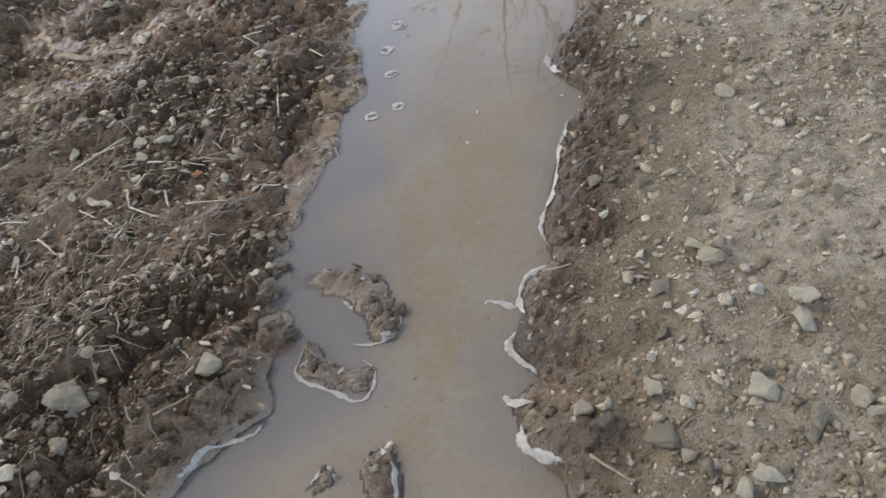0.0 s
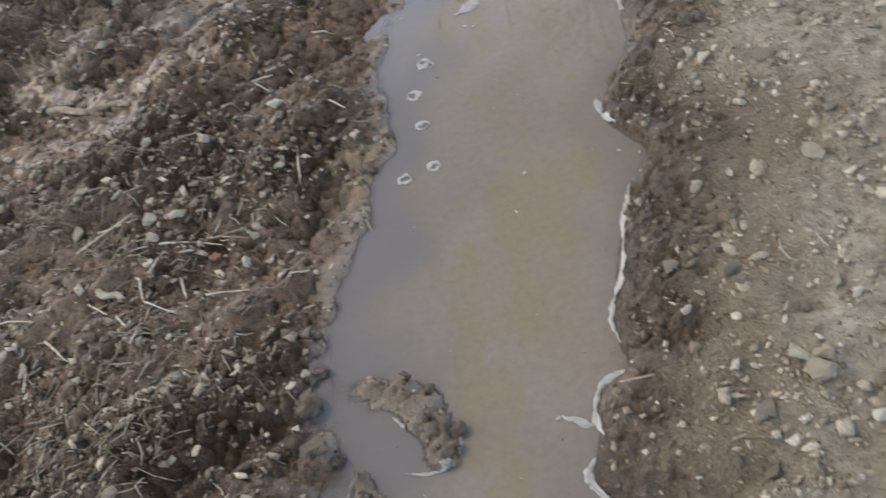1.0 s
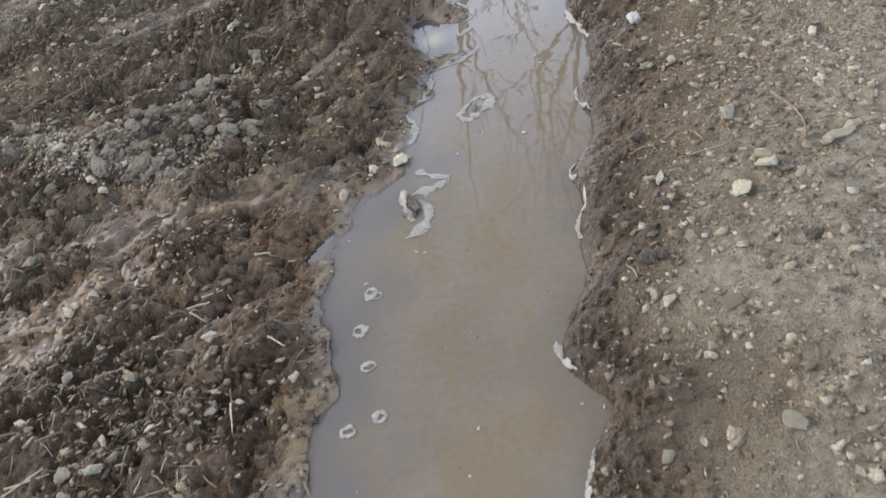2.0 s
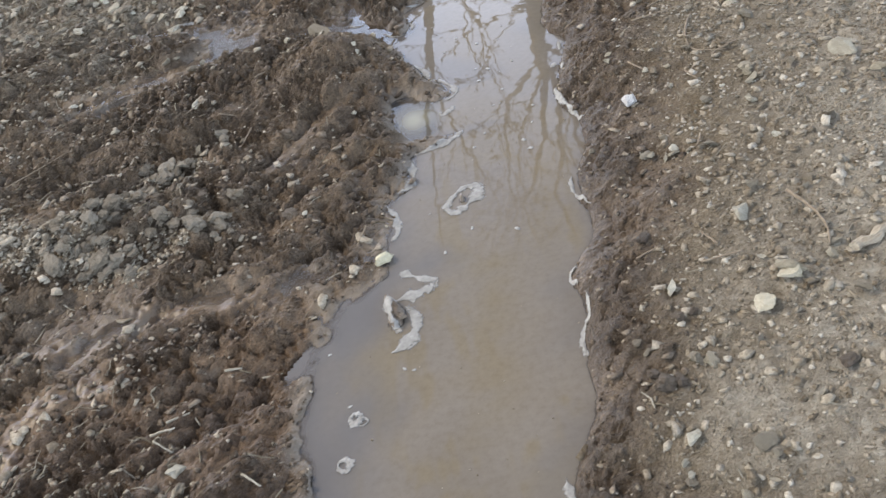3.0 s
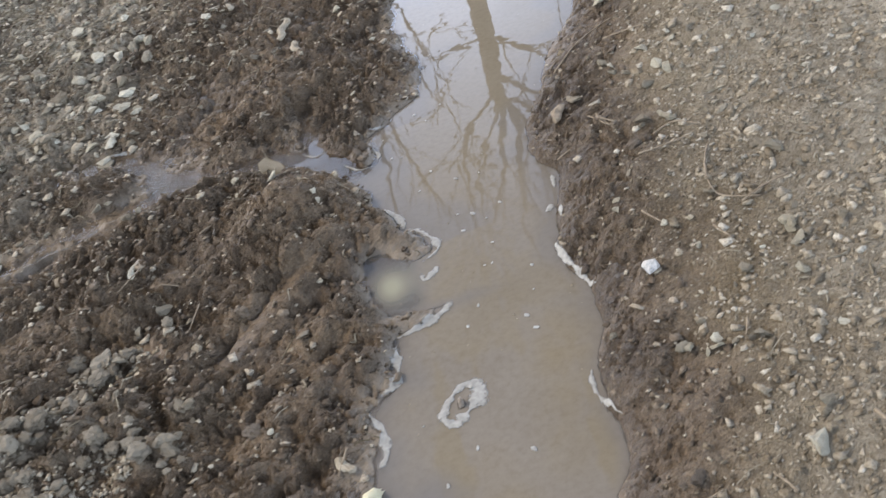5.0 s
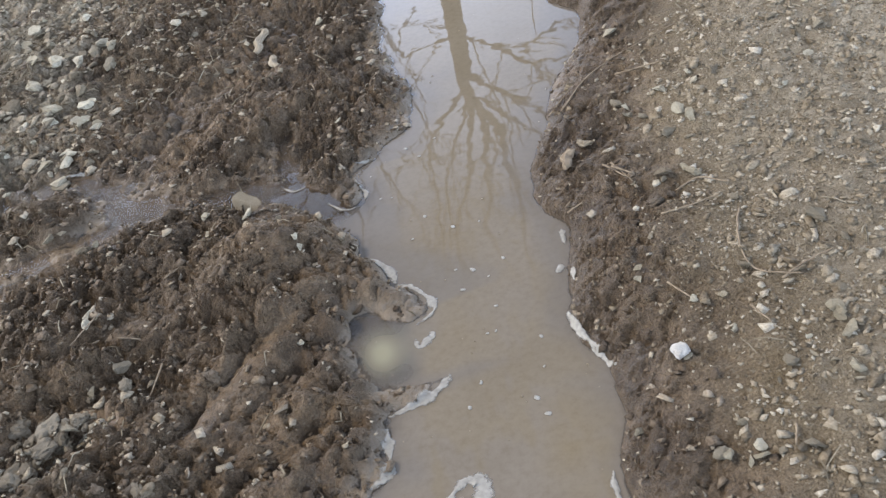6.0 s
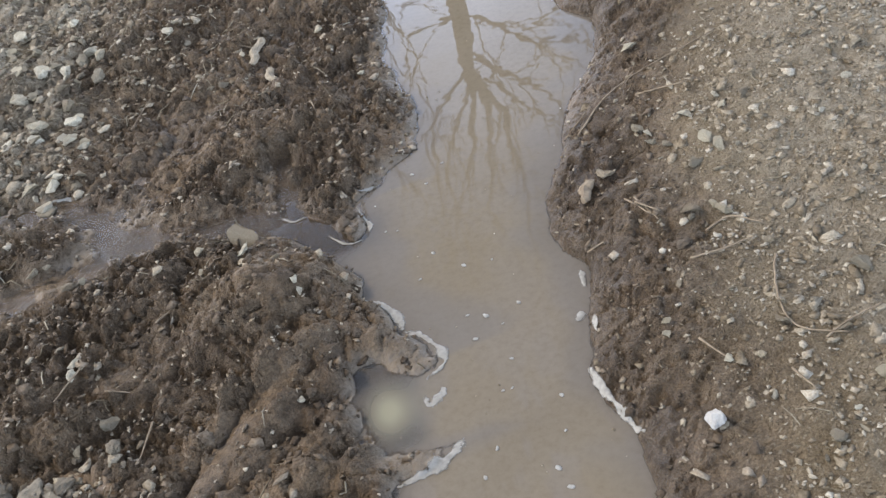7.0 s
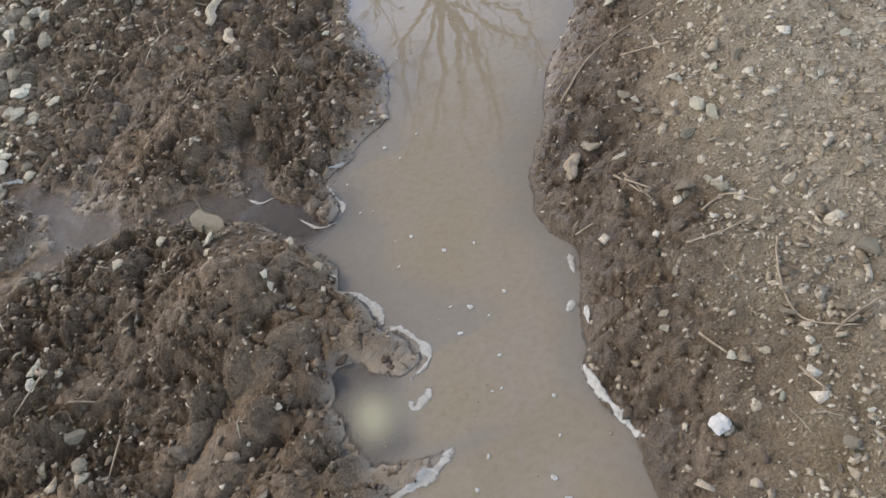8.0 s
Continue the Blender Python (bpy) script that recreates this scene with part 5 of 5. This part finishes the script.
def wood_chunk(x, y, length, width, turn, name="wood_chip", mat=WOOD, label="short weathered chunk of pale wood", lift=0.3):
    bm = bmesh.new()
    rows = 9
    line = [Vector((0.06 * length * math.sin(i * 1.1), (i / (rows - 1) - 0.5) * length, 0)) for i in range(rows)]
    tube_into(bm, line, [width * 0.5 * (0.72 + 0.28 * math.sin(math.pi * (i + 0.4) / rows)) for i in range(rows)], 8)
    for v in bm.verts:
        v.co.z *= 0.7
        v.co += Vector((noise.noise(v.co * 60), noise.noise(v.co * 60 + Vector((9, 0, 0))), noise.noise(v.co * 60 + Vector((0, 9, 0))))) * width * 0.18
    ob = new(name, finish(name, bm, mat, False))
    ob.matrix_world = pose(x, y, height_at(x, y) + width * lift, 4, 6, turn)
    return tagged(ob, label, "wood", "wood chips")


wood_chunk(0.55, 4.70, 0.07, 0.03, -30, mat=TWIG, label="knobbly tan chunk of old wood")
wood_chunk(0.61, 4.735, 0.036, 0.026, 60, mat=TAN, name="stone_chip", label="pale knobbly stone beside old wood")
wood_chunk(-0.22, 6.02, 0.15, 0.034, -18, lift=0.5, label="long pale splinter of weathered wood")
wood_chunk(-0.18, 5.82, 0.10, 0.03, 8, lift=0.7)
wood_chunk(-0.235, 3.715, 0.055, 0.026, 35, label="short stub of wood at the water")
wood_chunk(-0.89, 3.66, 0.075, 0.014, 85, label="flat strip of wood in a puddle")
wood_chunk(-1.26, 3.27, 0.26, 0.024, 82, mat=TWIG, label="old stick sunk in wet mud")
wood_chunk(-1.05, 2.52, 0.10, 0.02, 60)

wood_chunk(0.84, 3.12, 0.10, 0.028, 115, label="flat pale strip of weathered wood")

# an ochre lump and a yellowish crust at the water
bm = blob_bm(61)
lump = new("crust", finish("crust", bm, CRUST))
lump.matrix_world = pose(-0.186, 3.61, 0.012, 0, 0, 20) @ Matrix.Diagonal((0.05, 0.036, 0.04, 1))
tagged(lump, "yellowish white crust of foam at the waterline", "crust")
BRICK = stone_material("fired_clay", [(0.0, (0.30, 0.13, 0.06)), (1.0, (0.36, 0.17, 0.08))])
shard = new("brick_shard", finish("brick_shard", stone_bm(77, 12), BRICK, False))
shard.matrix_world = pose(-0.79, 2.56, height_at(-0.79, 2.56) + 0.006, 5, 8, 30) @ Matrix.Diagonal((0.032, 0.032, 0.03, 1))
tagged(shard, "orange shard of fired clay in the mud", "shard")


# ---- foam along the waterline ----
def foam(points, width=0.013, seed=0, closed=False, label="dirty white line of foam at the waterline"):
    """a low uneven ridge of froth floating on the water"""
    pts = [Vector((x, y, 0)) for x, y in points]
    if closed:
        pts.append(pts[0])
    line = bent(pts, 7, 0.0016, seed)
    bm = bmesh.new()
    thick = bm.verts.layers.float.new("thick")
    rows = []
    for i, q in enumerate(line):
        ahead = (line[min(i + 1, len(line) - 1)] - line[max(i - 1, 0)]).normalized()
        side = Vector((-ahead.y, ahead.x, 0))
        taper = 1 if closed else min(1, 0.35 + 3.0 * min(i, len(line) - 1 - i) / len(line))
        w = width * taper * (0.75 + 1.1 * noise.noise(q * 30 + Vector((seed, 0, 0))) + 0.3 * noise.noise(q * 80))
        w = max(w, width * 0.22)
        row = []
        for k in range(7):
            u = -1 + k / 3
            z = 0.0010 + 0.0022 * (1 - u * u) * (0.8 + 0.4 * noise.noise(q * 60 + Vector((k, 0, 0))))
            spot = q + side * u * w * 0.5
            vert = bm.verts.new(spot + Vector((0, 0, z + min(max(height_at(spot.x, spot.y) + 0.003, 0.0), 0.03))))
            vert[thick] = (1 - u * u) * taper
            row.append(vert)
        rows.append(row)
    for r0, r1 in zip(rows, rows[1:]):
        for k in range(6):
            bm.faces.new((r0[k], r0[k + 1], r1[k + 1], r1[k]))
    bmesh.ops.recalc_face_normals(bm, faces=bm.faces)
    ob = new("foam", finish("foam", bm, FOAM))
    return tagged(ob, label, "foam", "foam lines")


FOAM_LEFT = ([(-0.165, 3.85), (-0.14, 3.78), (-0.145, 3.71), (-0.165, 3.685)], [(-0.13, 3.885), (-0.085, 3.92), (-0.075, 3.98), (-0.07, 4.03)], [(-0.064, 4.062), (-0.02, 4.070), (0.025, 4.080), (0.066, 4.104), (0.094, 4.129)],
             [(-0.046, 4.629), (-0.005, 4.590), (0.024, 4.534), (0.026, 4.486)], [(0.032, 4.480), (0.070, 4.446), (0.101, 4.380), (0.097, 4.346), (0.050, 4.317)], [(0.038, 4.273), (0.043, 4.245), (0.078, 4.266), (0.078, 4.281)],
             [(-0.15, 3.55), (-0.12, 3.52), (-0.06, 3.48)], [(-0.06, 3.48), (-0.10, 3.455), (-0.15, 3.45), (-0.185, 3.43), (-0.18, 3.36), (-0.165, 3.33)], [(-0.145, 3.42), (-0.125, 3.35), (-0.16, 3.29), (-0.195, 3.27)])
FOAM_NEAR = ([(-0.457, 1.965), (-0.482, 1.903), (-0.464, 1.865), (-0.39, 1.818), (-0.359, 1.797), (-0.330, 1.802), (-0.318, 1.857), (-0.349, 1.90)], [(-0.37, 1.938), (-0.311, 1.930), (-0.274, 1.951)], [(-0.275, 1.96), (-0.268, 1.985), (-0.283, 2.017)],
             [(-0.305, 1.685), (-0.275, 1.63), (-0.27, 1.56)], [(-0.435, 1.62), (-0.40, 1.655), (-0.385, 1.62)], [(-0.69, 1.665), (-0.66, 1.705), (-0.62, 1.735), (-0.555, 1.755), (-0.54, 1.775)],
             [(-0.10, 4.919), (-0.06, 4.862), (-0.011, 4.855)], [(-0.009, 5.006), (0.004, 4.945), (0.015, 4.908), (0.008, 4.88)], [(0.004, 5.054), (0.055, 5.063)], [(-0.217, 5.06), (-0.185, 5.025), (-0.15, 5.03)], [(-0.93, 5.50), (-0.80, 5.475)], [(-0.394, 2.065), (-0.371, 2.032)])
FOAM_RIGHT = ([(0.03, 1.575), (-0.04, 1.63), (-0.045, 1.68)], [(-0.07, 1.755), (-0.06, 1.735), (-0.015, 1.715)], [(-0.005, 1.79), (-0.055, 1.86), (-0.035, 1.905)], [(-0.015, 1.93), (-0.025, 1.985), (0.0, 2.045), (0.06, 2.065)],
              [(-0.085, 1.995), (-0.03, 1.96)], [(0.045, 2.12), (0.038, 2.19), (0.08, 2.29), (0.10, 2.41), (0.13, 2.50)], [(0.135, 2.70), (0.112, 2.75), (0.11, 2.81)], [(0.225, 3.10), (0.222, 3.15), (0.257, 3.23), (0.265, 3.28)],
              [(0.255, 3.325), (0.243, 3.36), (0.265, 3.40)], [(0.355, 3.59), (0.325, 3.69), (0.335, 3.755)], [(0.43, 3.99), (0.40, 4.09), (0.383, 4.205)], [(0.462, 4.50), (0.455, 4.44)], [(0.425, 4.37), (0.405, 4.345)], [(0.44, 4.33), (0.43, 4.28)])
for i, line in enumerate(FOAM_LEFT):
    foam(line, 0.044 if i in (6, 7, 8) else 0.028, i)
for i, line in enumerate(FOAM_NEAR):
    foam(line, 0.013, 20 + i)
for i, line in enumerate(FOAM_RIGHT):
    foam(line, 0.018, 40 + i)
foam([(-0.005, 3.765), (0.015, 3.80), (0.05, 3.835), (0.085, 3.83), (0.085, 3.79), (0.05, 3.755), (0.015, 3.735)], 0.036, 70, True, "ring of dirty white foam round a mud bump")


def fleck(x, y, size, seed):
    bm = blob_bm(seed, 2)
    for v in bm.verts:
        v.co.z = max(v.co.z, -0.05) * 0.5
    ob = new("foam_fleck", finish("foam_fleck", bm, FLECK))
    ob.matrix_world = pose(x, y, 0.001, 0, 0, seed * 47) @ Matrix.Diagonal((size * 0.8, size * 0.6, size * 0.4, 1))
    return tagged(ob, "small fleck of whitish foam on the water", "foam", "foam flecks")


FLECKS = ((0.25, 4.41), (0.15, 4.08), (0.25, 3.99), (0.24, 4.30), (-0.05, 3.76), (0.05, 3.65), (0.16, 3.60), (0.20, 4.22), (0.29, 4.07), (-0.03, 3.58), (0.21, 4.64), (0.19, 5.01), (0.08, 4.85), (0.15, 4.72),
          (0.22, 4.45), (0.18, 4.47), (0.22, 4.22), (0.31, 4.16), (0.16, 5.07), (0.25, 5.08), (0.04, 4.98), (0.11, 4.02), (0.26, 3.94), (0.10, 4.64), (0.28, 4.63), (0.30, 4.46), (0.18, 4.39), (0.05, 4.86), (0.62, 5.16))
FLECKS_NEAR = ((-0.29, 3.10), (-0.275, 3.085), (-0.32, 2.98), (-0.30, 2.86), (-0.28, 2.71), (-0.35, 2.69), (-0.34, 3.32), (-0.08, 2.62), (-0.11, 2.51), (0.13, 2.62), (-0.30, 3.14), (0.17, 2.60), (-0.17, 3.21), (-0.15, 3.20), (-0.09, 1.99))
for i, (x, y) in enumerate(FLECKS):
    fleck(x, y, (0.010, 0.016, 0.02, 0.012)[i % 4], 100 + i)
for i, (x, y) in enumerate(FLECKS_NEAR):
    if i >= 6:
        fleck(x, y, 0.014, 140 + i)
    else:
        w = (0.014, 0.010, 0.016, 0.012, 0.013, 0.012)[i]
        foam([(x + w * math.cos(k) * (1.3 if i % 2 else 0.9), y + w * math.sin(k)) for k in (0, 1.2, 2.5, 3.8, 5.1)], 0.017, 150 + i, True, "small ring of whitish foam on the water")


# ---- the bare trees ahead, seen in the water ----
def seen_from_rut(az, el, far):
    return Vector((0.13 + far * math.sin(radians(az)), 2.75 + far * math.cos(radians(az)), far * math.tan(radians(el)) - 1.6))


def sprout(bm, start, way, length, radius, depth, r):
    """a forking branch with crooked growth"""
    pts, q, d = [start], start.copy(), way.normalized()
    steps = 5
    for i in range(steps):
        d = (d + Vector((r.gauss(0, 0.22), r.gauss(0, 0.22), r.gauss(0.06, 0.16)))).normalized()
        q = q + d * length / steps
        pts.append(q.copy())
        if depth and i >= 1 and r.random() < 0.75:
            turn = (d + Vector((r.gauss(0, 0.7), r.gauss(0, 0.5), r.gauss(0.15, 0.4)))).normalized()
            sprout(bm, q, turn, length * r.uniform(0.4, 0.65), radius * (1 - i / (steps + 1)) * 0.6, depth - 1, r)
    tube_into(bm, pts, [max(radius * (1 - 0.8 * i / steps), 0.011) for i in range(steps + 1)], 5 if depth else 4, False)


def bare_tree(trunk, radii, limbs, seed, far, label):
    r = random.Random(seed)
    pts = [seen_from_rut(a, e + 0.45, far) for a, e in trunk]
    foot = Vector((pts[0].x, pts[0].y, 0.0))
    tree = empty_thing("bare_tree", foot)
    tagged(tree, label, "tree")
    line = bent([foot - Vector((0, 0, 0.1))] + pts, 5, 0.02, seed)
    bm = bmesh.new()
    tube_into(bm, [q - foot for q in line], list(np.interp(np.linspace(0, 1, len(line)), np.linspace(0, 1, len(radii)), radii)), 12)
    part("trunk", bm, BARK, tree)
    twigs = bmesh.new()
    for line, r0, out_way in limbs:
        (a0, e0), (a1, e1) = line[-2:]
        if far < 18:
            line = line + [(a1 + 0.55 * (a1 - a0) + r.uniform(-0.5, 0.5), e1 + 0.9 * abs(e1 - e0) + 0.5), (a1 + 0.9 * (a1 - a0) + r.uniform(-0.8, 0.8), e1 + 1.8 * abs(e1 - e0) + 1.2)]
        pts = [seen_from_rut(a, e + 0.45, far + out_way * i / len(line)) for i, (a, e) in enumerate(line)]
        r0 = r0 * 0.85
        path = bent(pts, 4, 0.05, seed + len(line))
        bm = bmesh.new()
        n_ = len(path)
        tube_into(bm, [q - foot for q in path], [max(r0 * (1 - 0.75 * i / n_), 0.015) for i in range(n_)], 8)
        part("limb", bm, BARK, tree)
        for i in range(2, n_):
            if r.random() < 0.42:
                d = (path[i] - path[i - 1]).normalized() + Vector((r.gauss(0, 0.7), r.gauss(0, 0.7), r.gauss(0.1, 0.4)))
                sprout(twigs, path[i] - foot, d, r.uniform(0.7, 1.7), r0 * (1 - 0.75 * i / n_) * 0.38, 1, r)
        sprout(twigs, path[-1] - foot, path[-1] - path[-2], r.uniform(1.8, 3.0), r0 * 0.34, 2, r)
    part("twigs", twigs, BARK, tree)
    return tree


BOUGHS = (([(6.9, 26.8), (8.3, 27.5), (9.6, 28.3), (10.2, 29.0), (12.0, 29.3), (13.8, 29.4)], 0.06, 0.5), ([(10.2, 28.3), (11.9, 27.7), (13.5, 27.1)], 0.035, 0.3), ([(6.7, 29.0), (8.1, 30.1), (9.4, 30.9), (10.9, 31.9)], 0.07, -1.0),
         ([(7.0, 30.4), (8.5, 31.6), (9.6, 32.6), (11.1, 33.5)], 0.05, 1.0), ([(6.5, 30.2), (6.9, 32.3), (6.5, 33.8), (6.1, 35.7)], 0.095, 0.2), ([(6.6, 30.4), (7.9, 32.5), (7.7, 33.7), (8.2, 36.8), (7.8, 39.0)], 0.085, -0.6),
         ([(6.3, 30.0), (5.8, 32.1), (5.1, 34.5), (4.0, 36.0)], 0.085, 0.6), ([(6.1, 29.5), (3.9, 31.3), (3.0, 32.4), (2.4, 34.6)], 0.06, -0.6), ([(6.2, 30.0), (4.7, 32.4), (3.7, 33.9), (2.9, 35.7)], 0.05, 0.8),
         ([(6.4, 26.5), (4.2, 26.8), (2.9, 26.9), (2.0, 26.0)], 0.04, 1.0))
bare_tree([(6.8, 14.0), (6.7, 22.0), (6.5, 25.8), (6.4, 27.6), (6.25, 29.2), (6.3, 30.8)], [0.24, 0.21, 0.19, 0.17, 0.165, 0.13, 0.09], BOUGHS, 3, 16.0, "tall bare tree with a forked crown of thin branches")
LEANING_BOUGHS = (([(-1.0, 27.5), (-2.4, 31.0), (-2.8, 34.0), (-3.6, 37.0)], 0.08, 0.4), ([(-0.6, 26.5), (-1.2, 29.5), (-0.6, 32.0), (0.4, 35.0)], 0.07, -0.5), ([(0.2, 24.5), (-2.4, 26.0), (-4.0, 27.6)], 0.05, 0.3), ([(0.6, 23.0), (1.5, 23.2), (2.4, 25.8), (2.9, 26.9)], 0.045, 0.4))
bare_tree([(1.0, 12.0), (0.9, 20.0), (0.6, 22.3), (-0.2, 25.0), (-1.0, 27.5)], [0.20, 0.18, 0.16, 0.14, 0.12, 0.09], LEANING_BOUGHS, 8, 19.0, "bare tree leaning a little, with thin branches")
